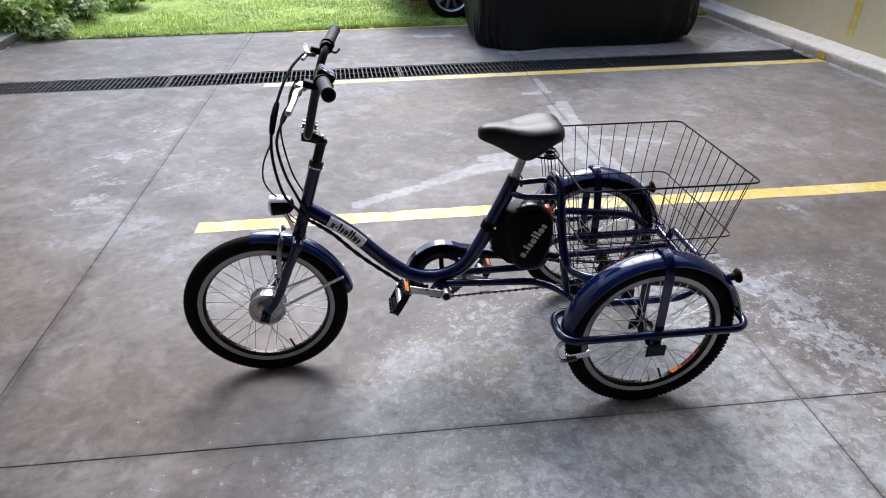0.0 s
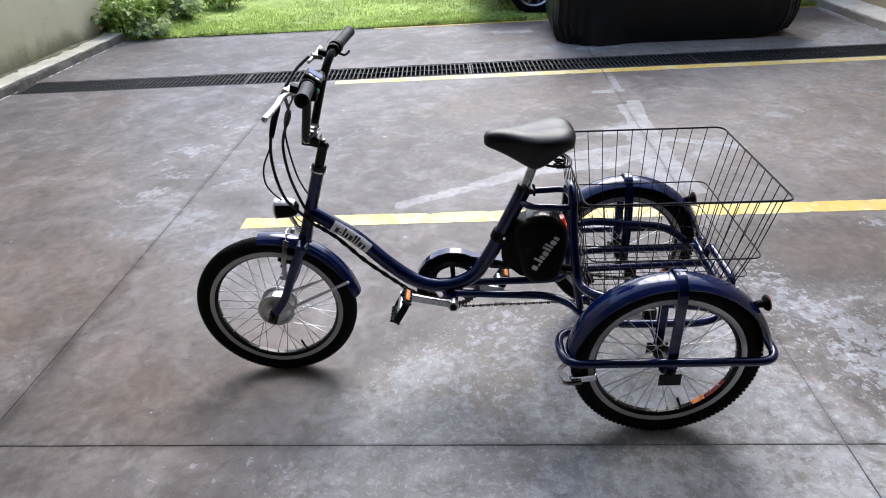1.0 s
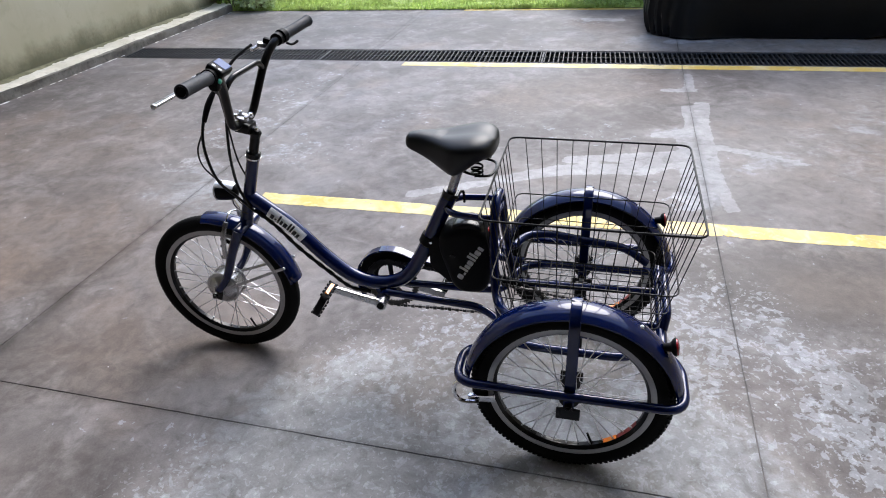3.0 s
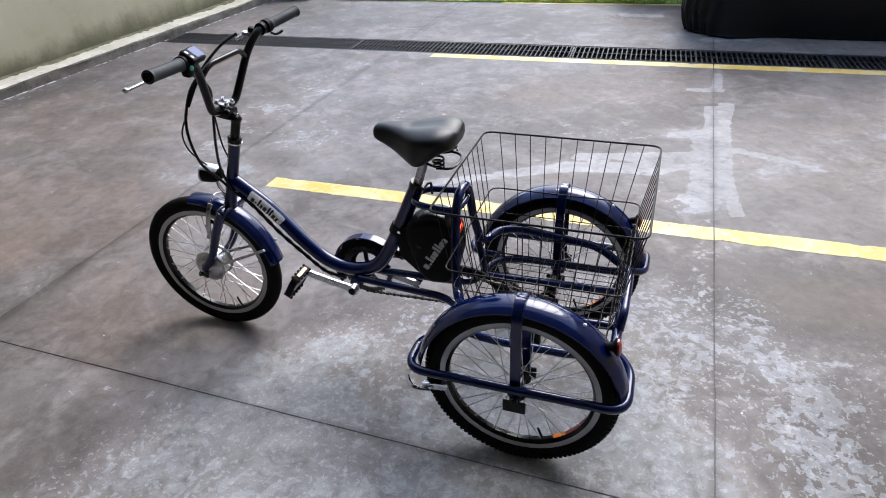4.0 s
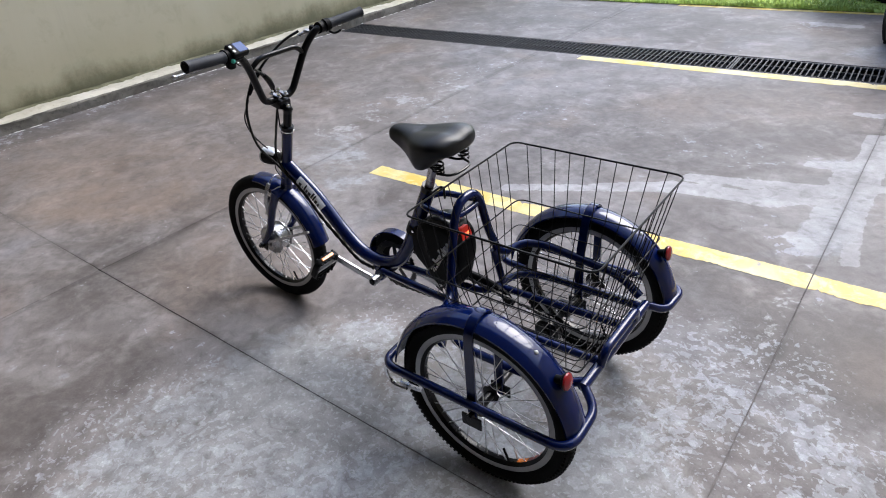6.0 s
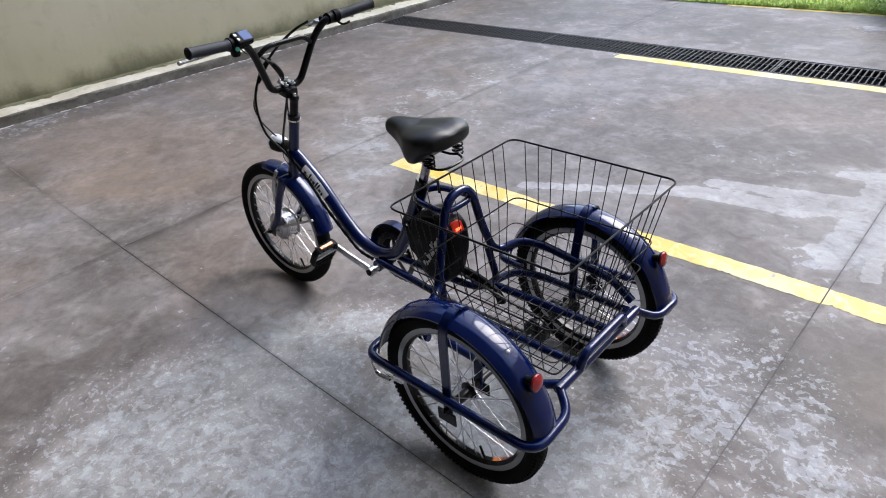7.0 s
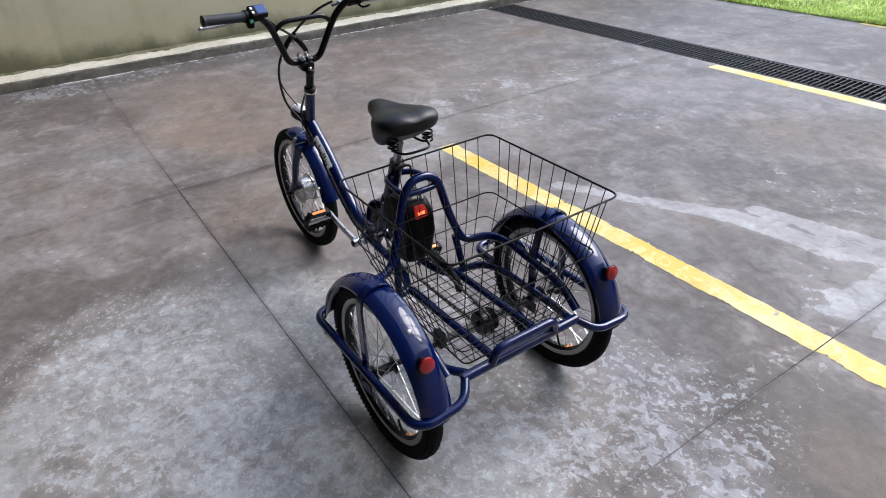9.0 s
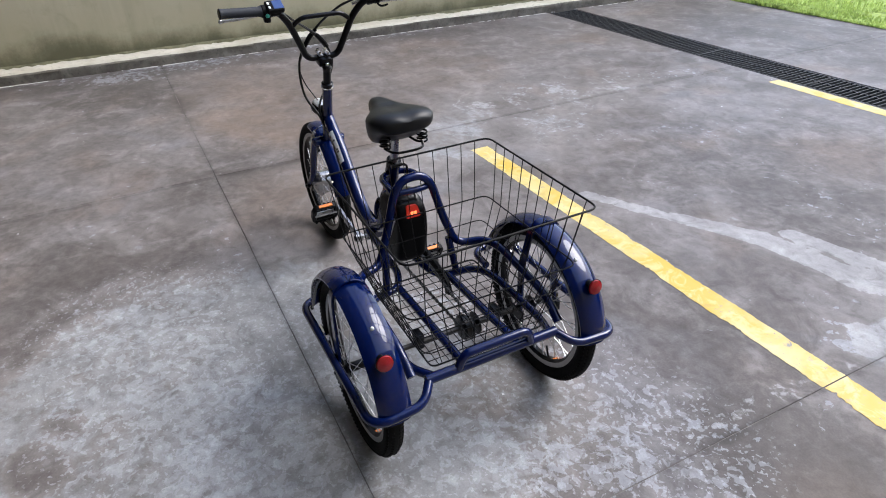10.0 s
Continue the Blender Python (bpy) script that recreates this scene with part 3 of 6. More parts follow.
# pale lime runs and smears left where water has dried
PALE_RUNS = [(-0.10, 3.06, 0.30, 3.27, 0.05, 0.62), (0.30, 3.28, 0.62, 3.46, 0.06, 0.8), (0.62, 3.46, 1.02, 3.54, 0.07, 0.85), (0.66, 3.60, 1.25, 3.76, 0.05, 0.85), (1.02, 3.54, 1.30, 3.74, 0.09, 0.85),
             (1.42, 3.91, 1.69, 3.81, 0.04, 0.85), (1.69, 3.81, 1.90, 3.71, 0.03, 0.85), (1.31, 3.20, 1.31, 4.08, 0.075, 0.80), (1.40, 3.42, 1.40, 4.30, 0.055, 0.80), (1.45, 3.14, 1.42, 3.50, 0.04, 0.80),
             (1.14, 4.03, 1.32, 4.08, 0.05, 0.80), (1.23, 3.24, 1.32, 3.30, 0.05, 0.80), (1.33, 4.05, 1.34, 4.55, 0.04, 0.70), (1.40, 4.30, 1.43, 4.60, 0.06, 0.85), (1.22, 4.88, 1.40, 4.90, 0.05, 0.65), (1.38, 4.90, 1.39, 5.25, 0.04, 0.70)]
PALE_SPOTS = [(4.15, 5.95, 4.09, 8.00, 0.05, 0.95), (4.27, 2.40, 4.17, 5.40, 0.05, 0.95), (0.55, 7.02, 0.85, 7.00, 0.07, 0.75), (1.30, 6.20, 1.60, 6.25, 0.08, 0.6), (-1.56, 3.15, -1.40, 4.30, 0.20, 0.40), (-1.05, 3.35, -0.72, 3.58, 0.18, 0.38),
              (1.30, 2.45, 1.32, 3.05, 0.06, 0.40), (3.30, 5.90, 4.00, 6.60, 0.25, 0.55)]
PALE = PALE_RUNS + PALE_SPOTS
RUST = [(2.70, 3.70, 3.90, 5.20, 0.85, 0.75), (1.70, 2.52, 2.60, 2.55, 0.16, 0.40), (1.50, 6.20, 4.00, 6.60, 0.50, 0.7), (-2.95, 2.00, -1.60, 2.40, 0.50, 0.6), (-2.14, 1.74, -1.75, 2.00, 0.30, 0.95), (-3.20, 3.20, -2.20, 3.40, 0.40, 0.4), (-0.90, 1.70, -0.50, 1.90, 0.25, 0.5), (0.30, 4.60, 1.00, 5.00, 0.35, 0.5)]
CRUST = [(-0.05, 0.95, 1.90, 1.05, 0.42, 0.59), (0.25, 1.65, 1.25, 2.15, 0.42, 0.52), (1.12, 2.30, 1.18, 2.00, 0.15, 0.62), (1.18, 2.00, 1.26, 1.58, 0.14, 0.60), (1.00, 1.85, 1.18, 1.95, 0.16, 0.55), (0.35, 1.05, 1.15, 1.30, 0.30, 0.72), (0.55, 1.60, 1.05, 1.75, 0.22, 0.62),
         (1.46, 2.40, 1.52, 2.15, 0.08, 0.66), (1.52, 2.15, 1.66, 2.00, 0.09, 0.78), (1.66, 2.00, 1.62, 1.84, 0.11, 0.84), (1.62, 1.84, 1.70, 1.60, 0.12, 0.82), (1.62, 1.60, 1.92, 2.10, 0.30, 0.30),
         (1.45, 0.95, 2.10, 1.30, 0.35, 0.50)]
# dry smears; the first also offsets the near wheel's shadow in the colour
DRY_LIT_WEST = [(0.05, 1.30, 0.85, 1.34, 0.20, 0.88), (0.70, 1.52, 1.10, 1.64, 0.14, 0.65), (-1.00, 0.86, -0.68, 0.97, 0.06, 0.60), (-0.98, 1.08, -0.85, 1.17, 0.05, 0.55), (-0.88, 1.28, -0.66, 1.42, 0.09, 0.60), (-0.50, 1.46, 0.15, 1.52, 0.16, 0.60)]
DRY = DRY_LIT_ZONES + DRY_STREAKS + DRY_PATCHES + DRY_LIT_WEST
FLAKE = FLAKE_A + FLAKE_B + FLAKE_C


def wear(x, y, strokes, soft=0.91):
    out = np.zeros_like(x)
    for x0, y0, x1, y1, w, k in strokes:
        dx, dy = x1 - x0, y1 - y0
        t = np.clip(((x - x0) * dx + (y - y0) * dy) / (dx * dx + dy * dy + 1e-9), 0, 1)
        d = np.hypot(x - x0 - t * dx, y - y0 - t * dy) / w
        out = np.maximum(out, k * np.clip(0.5 + (1 - d) / soft, 0, 1))
    return out


def slab(name, x0, x1, y0, y1, parent, lean0=0.0, lean1=0.0, step=0.04):
    """One bay of the floor, with eased edges; y0 and y1 may be functions of x; lean0 and lean1 turn its west and east edges."""
    f0 = y0 if callable(y0) else (lambda x: y0)
    f1 = y1 if callable(y1) else (lambda x: y1)
    nx = max(2, int((x1 - x0) / step))
    ny = max(2, int((f1(x0) - f0(x0)) / step))
    us = np.concatenate(([0.0, 0.0], np.linspace(0, 1, nx + 1), [1.0, 1.0]))
    vs = np.concatenate(([0.0, 0.0], np.linspace(0, 1, ny + 1), [1.0, 1.0]))
    X = x0 + (x1 - x0) * us
    ease = 0.0014
    X[2] += ease
    X[-3] -= ease
    lo, hi = np.array([f0(x) for x in X]), np.array([f1(x) for x in X])
    U, V = np.meshgrid(X, vs, indexing='ij')
    Y = lo[:, None] + (hi - lo)[:, None] * V
    Y[:, 2] += ease
    Y[:, -3] -= ease
    share = (U - x0) / (x1 - x0)
    for k, edge in ((0, lo), (-1, hi)):
        ragged = np.array([0.0013 * noise.noise((x * 9, edge[i], 3 + k)) + 0.0009 * noise.noise((x * 47, edge[i], 6 + k)) for i, x in enumerate(X)])
        for q in ((0, 1, 2) if k == 0 else (-1, -2, -3)):
            Y[:, q] += ragged
        side = X[0] if k == 0 else X[-1]
        ragged = np.array([0.0013 * noise.noise((side, y * 9, 8 + k)) + 0.0009 * noise.noise((side, y * 47, 11 + k)) for y in Y[0 if k == 0 else -1]])
        for q in ((0, 1, 2) if k == 0 else (-1, -2, -3)):
            U[q, :] += ragged
    U = U + (Y - JOINT_Y) * (lean0 * (1 - share) + lean1 * share)
    Z = np.zeros_like(U)
    Z[1, :] = Z[-2, :] = -ease
    Z[:, 1] = Z[:, -2] = -ease
    Z[0, :] = Z[-1, :] = -0.03
    Z[:, 0] = Z[:, -1] = -0.03
    co = np.stack((U, Y, Z), -1).reshape(-1, 3)
    a, b = U.shape
    idx = np.arange(a * b).reshape(a, b)
    faces = np.stack((idx[:-1, :-1], idx[1:, :-1], idx[1:, 1:], idx[:-1, 1:]), -1).reshape(-1, 4)
    me = bpy.data.meshes.new(name)
    me.from_pydata(co.tolist(), [], faces.tolist())
    for key, strokes in (("dry", DRY), ("flake", FLAKE), ("crust", CRUST), ("pale", PALE), ("rust", RUST)):
        at = me.attributes.new(key, 'FLOAT', 'POINT')
        x, y = co[:, 0], co[:, 1]
        value = wear(x, y, strokes)
        if key == "dry":
            value = np.maximum(value, wear(x, y, OVAL, 0.12)) - wear(x, y, CORES)
        at.data.foreach_set("value", value.astype(np.float32))
    me.materials.append(CONCRETE)
    ob = new(name, me)
    ob.parent = parent
    return ob


ground_bm = bmesh.new()
bmesh.ops.create_grid(ground_bm, x_segments=2, y_segments=2, size=1500, matrix=Matrix.Translation((0, 0, -0.12)))
tagged(link_mesh("ground", ground_bm, GROUND), "bare dark soil reaching to the horizon", "ground", kind="structure")

floor_bm = bmesh.new()
box(floor_bm, (EAST - WEST + 0.6, 13.45, 0.05), Matrix.Translation(((EAST + WEST) / 2, -1.48, -0.040)))
box(floor_bm, (EAST - WEST + 0.6, 1.15, 0.05), Matrix.Translation(((EAST + WEST) / 2, 6.62, -0.040)))
floor = tagged(link_mesh("floor", floor_bm, SUBSOIL), "stained damp concrete yard floor cast in large bays", "floor", kind="structure")
GAP = 0.0012
# dirt that has silted up the joints to just under the slabs
SILT = material("joint_silt", (0.125, 0.114, 0.108), 0.95, 0, 0, 0.6, 3.0, 0.6, 60)
for lo, hi, level in ((WEST + 0.05, -2.35, -0.0001), (-2.35, -1.75, -0.0007), (-1.75, JOINT_W - 0.02, -0.0022), (JOINT_W + 0.02, JOINT_E - 0.02, -0.0036), (JOINT_E + 0.02, EAST, -0.0036)):
    silt = bmesh.new()
    box(silt, (hi - lo, 0.012, 0.008), Matrix.Translation(((lo + hi) / 2, JOINT_Y, level - 0.004)))
    part("joint_silt", silt, SILT, floor)
for lo, hi, level in ((JOINT_Y + 0.02, 2.60, -0.0012), (2.60, 5.30, -0.0022)):
    silt = bmesh.new()
    box(silt, (0.012, hi - lo, 0.008), Matrix.Translation((JOINT_E, (lo + hi) / 2, level - 0.004)))
    part("joint_silt", silt, SILT, floor)
cols = [(WEST - 0.4, JOINT_W - GAP, 0, LEAN_W), (JOINT_W + GAP, JOINT_E - GAP, LEAN_W, 0), (JOINT_E + GAP, EAST + 0.35, 0, 0)]
for c0, c1, l0, l1 in cols:
    slab("floor_slab", c0, c1, SOUTH, JOINT_Y - GAP, floor, l0, l1)
    slab("floor_slab", c0, c1, JOINT_Y + GAP, lambda x: drain_near(x) - 0.012, floor, l0, l1)
    slab("floor_slab", c0, c1, lambda x: drain_far(x) + 0.012, lawn_edge, floor, l0, l1)

# painted bay lines, each a worn film with an uneven outline
def bay_line(name, x0, x1, mid, half):
    bm = bmesh.new()
    n = int((x1 - x0) / 0.008)
    rows_ = []
    for i in range(n + 1):
        x = x0 + (x1 - x0) * i / n
        j = []
        for side in (1, -1):
            key = mid(0) + 3.7 * side
            chip = max(0.0, noise.noise((x * 7, 17, key)) - 0.30) * 0.055 * (0.5 + noise.noise((x * 60, 5, key)) ** 2 * 3)
            j.append(side * (chip + 0.0035 * noise.noise((x * 5, half * 91, key)) + 0.0035 * noise.noise((x * 30, 3, key)) + 0.0030 * noise.noise((x * 95, 8, key))))
        end = 0.012 * noise.noise((mid(0), 4, 2)) if i in (0, n) else 0
        y_lo, y_hi = mid(x) - half + j[0], mid(x) + half + j[1]
        rows_.append((bm.verts.new((x + end, y_lo, 0.0013)), bm.verts.new((x - end, y_hi, 0.0013)), bm.verts.new((x + end, y_lo, 0.0003)), bm.verts.new((x - end, y_hi, 0.0003))))
    for a, b in zip(rows_, rows_[1:]):
        bm.faces.new((a[0], b[0], b[1], a[1]))
        bm.faces.new((a[2], b[2], b[0], a[0]))
        bm.faces.new((a[1], b[1], b[3], a[3]))
    for r in (rows_[0], rows_[-1]):
        bm.faces.new((r[0], r[1], r[3], r[2]))
    return tagged(link_mesh(name, bm, YELLOW), "worn yellow bay line painted on concrete", "painted line", "bay lines", "structure")


bay_line("bay_line", -0.885, JOINT_E - 0.0025, lambda x: 2.905 + 0.018 * x, 0.056)
bay_line("bay_line", JOINT_E + 0.0025, EAST + 0.06, lambda x: 2.905 + 0.018 * x, 0.056)
bay_line("bay_line", -0.86, JOINT_E - 0.003, lambda x: drain_near(x) - 0.085, 0.052)
bay_line("bay_line", JOINT_E + 0.003, EAST - 0.02, lambda x: drain_near(x) - 0.085, 0.052)
bay_line("bay_line", -0.80, EAST - 0.02, lambda x: lawn_edge(x) - 0.045, 0.035)

# ---- drain channel with its iron gratings ----
drain_bm = bmesh.new()
box(drain_bm, (EAST - WEST + 0.3, 0.95, 0.02), Matrix.Translation(((EAST + WEST) / 2, 5.65, -0.10)))
drain = tagged(link_mesh("drain_channel", drain_bm, SUBSOIL), "dark drain channel across the concrete yard", "drain", kind="structure")
d0, d1 = WEST + 0.10, EAST - 0.07
n_bars = 204
slope = math.atan(0.0485)


def on_drain(x, v, z):
    return Vector((x, drain_near(x) + (drain_far(x) - drain_near(x)) * v, z))


for v, w in ((0.02, 0.020), (0.5, 0.010), (0.98, 0.020)):
    bm = tube([on_drain(d0, v, -0.014), on_drain(d1, v, -0.014)], 0, flat=(w, 0.022, (0, 0, 1)))
    part("grate_rail", bm, IRON, drain)
bm = bmesh.new()
box(bm, (0.0085, 0.335, 0.022))
bar_mesh = bpy.data.meshes.new("grate_bar")
bm.to_mesh(bar_mesh)
bm.free()
bar_mesh.materials.append(IRON)
for i in range(n_bars):
    c = on_drain(d0 + (d1 - d0) * (i + 0.5) / n_bars, 0.5, -0.012)
    ob = new("grate_bar", bar_mesh)
    ob.parent = drain
    ob.matrix_basis = pose(c.x, c.y, c.z, 0, 0, math.degrees(slope))
for i in range(8):
    x = d0 + (d1 - d0) * i / 8
    bm = bmesh.new()
    box(bm, (0.016, 0.340, 0.020), pose(*on_drain(x, 0.5, -0.0150), 0, 0, math.degrees(slope)), 0.002, 1)
    part("grate_end", bm, IRON, drain)

# ---- kerbs and walls ----
def kerb(name, line, side, y0, y1, height, width, mats, label):
    """A kerb with worn edges along line(y); side: which way the wall lies."""
    bm = bmesh.new()
    n = 560
    rings = []

    def rough(y, level, fine):
        return 0.008 * noise.noise((y * 3, level, 0)) + 0.007 * noise.noise((y * 11, level * 3, 5)) + fine * noise.noise((y * 37, level * 9, 8))

    for i in range(n + 1):
        y = y0 + (y1 - y0) * i / n
        xf = line(y)
        k = 0.004 * noise.noise((y * 4, xf, 9)) + 0.003 * noise.noise((y * 17, xf, 2))
        # chips knocked out of the arris
        chip = 0.030 * max(0.0, noise.noise((y * 5.3, side, 12)) - 0.22) + 0.012 * max(0.0, noise.noise((y * 19, side, 14)) - 0.15)
        face = [(xf + side * rough(y, f, 0.004), y, height * f) for f in (0.12, 0.34, 0.56, 0.76)]
        rings.append([bm.verts.new(q) for q in ((xf, y, -0.05), *face, (xf + side * (0.006 + chip) + rough(y, 0.9, 0.003), y, height - 0.010 - chip * 0.5 + k),
                                               (xf + side * (0.020 + 1.6 * chip) + rough(y, 0.9, 0.003), y, height + k), (xf + side * width * 0.6, y, height + 0.004 + k * 1.4),
                                               (xf + side * width, y, height + 0.008 + k), (xf + side * width, y, -0.05))])
    m = len(rings[0])
    for a, b in zip(rings, rings[1:]):
        for q in range(m):
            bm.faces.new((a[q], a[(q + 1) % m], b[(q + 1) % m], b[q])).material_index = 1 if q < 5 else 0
    bm.faces.new(rings[0])
    bm.faces.new(rings[-1][::-1])
    return tagged(link_mesh(name, bm, mats), label, "kerb", kind="structure")


def wall(name, size, at, mat, label, turn=0.0):
    bm = bmesh.new()
    box(bm, size, pose(*at, 0, 0, turn))
    return tagged(link_mesh(name, bm, mat), label, "wall", kind="structure")


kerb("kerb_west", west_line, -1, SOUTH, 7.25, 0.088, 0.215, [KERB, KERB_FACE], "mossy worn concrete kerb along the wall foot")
kerb("kerb_east", east_line, 1, SOUTH, 12.0, 0.090, 0.29, [KERB_WARM, KERB_WARM_FACE], "beige concrete kerb along the wall foot")
TILT_Y = math.degrees(math.atan(0.030))


def lime_line(line, y0, y1, x_off, seed):
    """A thin broken ridge of lime washed out along a kerb's foot."""
    bm = bmesh.new()
    n = int((y1 - y0) / 0.012)
    prev = None
    for i in range(n + 1):
        y = y0 + (y1 - y0) * i / n
        w = 0.0045 + 0.013 * noise.noise((y * 1.7, seed, 0)) + 0.011 * noise.noise((y * 15, seed, 1)) + 0.005 * noise.noise((y * 41, seed, 4))
        if w < 0.0035:
            prev = None
            continue
        x = line(y) + x_off + 0.010 * noise.noise((y * 3, seed, 2)) + 0.008 * noise.noise((y * 17, seed, 3))
        row = [bm.verts.new(q) for q in ((x - w, y, 0.0004), (x - w * 0.5, y, 0.0026), (x + w * 0.5, y, 0.0026), (x + w, y, 0.0004))]
        if prev:
            for q in range(3):
                bm.faces.new((prev[q], prev[q + 1], row[q + 1], row[q]))
        prev = row
    return tagged(link_mesh("trim", bm, LIME), "broken pale lime line along the kerb's foot", "lime line", kind="structure")


LIME = weathered("washed_lime", (0.60, 0.585, 0.55), (0.34, 0.32, 0.29), (0.72, 0.71, 0.68), 7.0, 0.9, False)
lime_line(west_line, -2.0, 7.2, 0.014, 1)


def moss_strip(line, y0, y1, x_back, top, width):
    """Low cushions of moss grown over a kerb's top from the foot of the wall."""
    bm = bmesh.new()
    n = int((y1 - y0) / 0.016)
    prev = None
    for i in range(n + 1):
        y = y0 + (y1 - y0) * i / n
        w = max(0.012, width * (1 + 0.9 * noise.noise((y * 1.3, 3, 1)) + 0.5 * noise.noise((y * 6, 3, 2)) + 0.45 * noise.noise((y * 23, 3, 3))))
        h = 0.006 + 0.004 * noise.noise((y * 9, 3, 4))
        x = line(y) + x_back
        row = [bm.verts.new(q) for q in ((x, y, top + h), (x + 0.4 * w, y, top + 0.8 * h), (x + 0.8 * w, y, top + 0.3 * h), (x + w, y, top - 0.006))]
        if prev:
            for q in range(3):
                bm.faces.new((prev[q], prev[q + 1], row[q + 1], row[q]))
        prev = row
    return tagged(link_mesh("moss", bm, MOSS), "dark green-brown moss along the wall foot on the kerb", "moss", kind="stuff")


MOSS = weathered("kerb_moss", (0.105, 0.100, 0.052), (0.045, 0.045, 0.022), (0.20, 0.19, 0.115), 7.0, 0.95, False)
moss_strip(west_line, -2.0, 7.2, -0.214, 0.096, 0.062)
lime_line(east_line, 2.0, 9.0, -0.016, 2)
wall("wall_west", (0.2, 15.4, 4.2), (west_line(-0.3) - 0.31, -0.3, 2.05), WALL, "ochre rendered wall with mould along its foot", -math.degrees(math.atan(0.041)))
wall("wall_east", (0.2, 20.0, 4.2), (east_line(2.0) + 0.385, 2.0, 2.05), WALL_EAST, "olive rendered wall with a painted yellow mark", TILT_Y)
# unseen south wall, added dark to cut bounce and reflections
wall("wall_south", (9.6, 0.2, 4.2), (0.27, SOUTH - 0.1, 2.05), WALL_SOUTH, "plain dark wall added out of view to dim reflections")
wall("wall_north", (30.0, 0.25, 2.0), (0.0, 16.0, 0.9), WALL, "low rendered wall beyond the lawn")
soffit_bm = bmesh.new()
box(soffit_bm, (9.6, 9.8, 0.25), Matrix.Translation((0.27, SOUTH + 4.70, 3.3)))
tagged(link_mesh("ceiling", soffit_bm, SOFFIT), "plastered soffit of the building over the yard", "ceiling", kind="structure")
bm = bmesh.new()
xw = east_line(5.70)
box(bm, (0.003, 0.10, 1.62), pose(xw + 0.2845, 5.70, 0.98, 0, 0, TILT_Y))
box(bm, (0.003, 0.10, 0.060), pose(xw - 0.004, 5.62, 0.042))
tagged(link_mesh("bay_mark", bm, YELLOW), "yellow bay mark painted up the wall and kerb", "painted line", kind="structure")

# ---- lawn, planting and what is parked beyond the drain ----
GRASS = material("grass_blade", (0.36, 0.46, 0.13), 0.6, 0, 0, 0.55, 1.3)
def translucent(mat, share=0.45):
    """Lets part of the light through a thin leaf."""
    N, L = mat.node_tree.nodes, mat.node_tree.links
    b, out = N["Principled BSDF"], N["Material Output"]
    tr, mx = N.new("ShaderNodeBsdfTranslucent"), N.new("ShaderNodeMixShader")
    L.new(b.inputs["Base Color"].links[0].from_socket, tr.inputs["Color"])
    mx.inputs[0].default_value = share
    L.new(b.outputs[0], mx.inputs[1])
    L.new(tr.outputs[0], mx.inputs[2])
    L.new(mx.outputs[0], out.inputs["Surface"])


translucent(GRASS)
TURF = material("turf_soil", (0.28, 0.37, 0.085), 0.95, 0, 0, 0.5, 1.6, 0.6, 40)
LEAF = material("shrub_leaf", (0.27, 0.37, 0.09), 0.5, 0, 0, 0.6, 9.0)
LEAF_PALE = material("variegated_leaf", (0.40, 0.48, 0.24), 0.5, 0, 0, 0.6, 12.0)
translucent(LEAF)
translucent(LEAF_PALE)
STALK = material("shrub_stalk", (0.12, 0.10, 0.05), 0.8, 0, 0, 0.3, 30)
COVER = material("black_cover_cloth", (0.0055, 0.0055, 0.006), 0.42, 0, 0, 0.3, 4.0, 0.3, 90, 0.12, 0.22)
CAR_RED = material("dark_red_car_paint", (0.16, 0.012, 0.010), 0.3, 0.2, 1.0, 0.1, 5)
CAR_GLASS = material("tinted_car_glass", (0.01, 0.012, 0.012), 0.05, 0, 0.5)

bm = bmesh.new()
lawn_v = []
nx, ny = 70, 60
for i in range(nx + 1):
    row = []
    for j in range(ny + 1):
        x = -4.6 + 9.6 * i / nx
        y0 = lawn_edge(x) - 0.012
        y = y0 + 8.2 * (j / ny) ** 1.5
        z = 0.006 + 0.006 * min(1, j / 3) + 0.035 * (noise.noise((x * 0.9, y * 0.9, 1)) + 0.5 * noise.noise((x * 3, y * 3, 4))) * min(1, j / 6)
        row.append(bm.verts.new((x, y, z)))
    lawn_v.append(row)
for i in range(nx):
    for j in range(ny):
        bm.faces.new((lawn_v[i][j], lawn_v[i + 1][j], lawn_v[i + 1][j + 1], lawn_v[i][j + 1]))
tagged(link_mesh("lawn", bm, TURF), "rough green lawn beyond the concrete", "lawn", kind="structure")

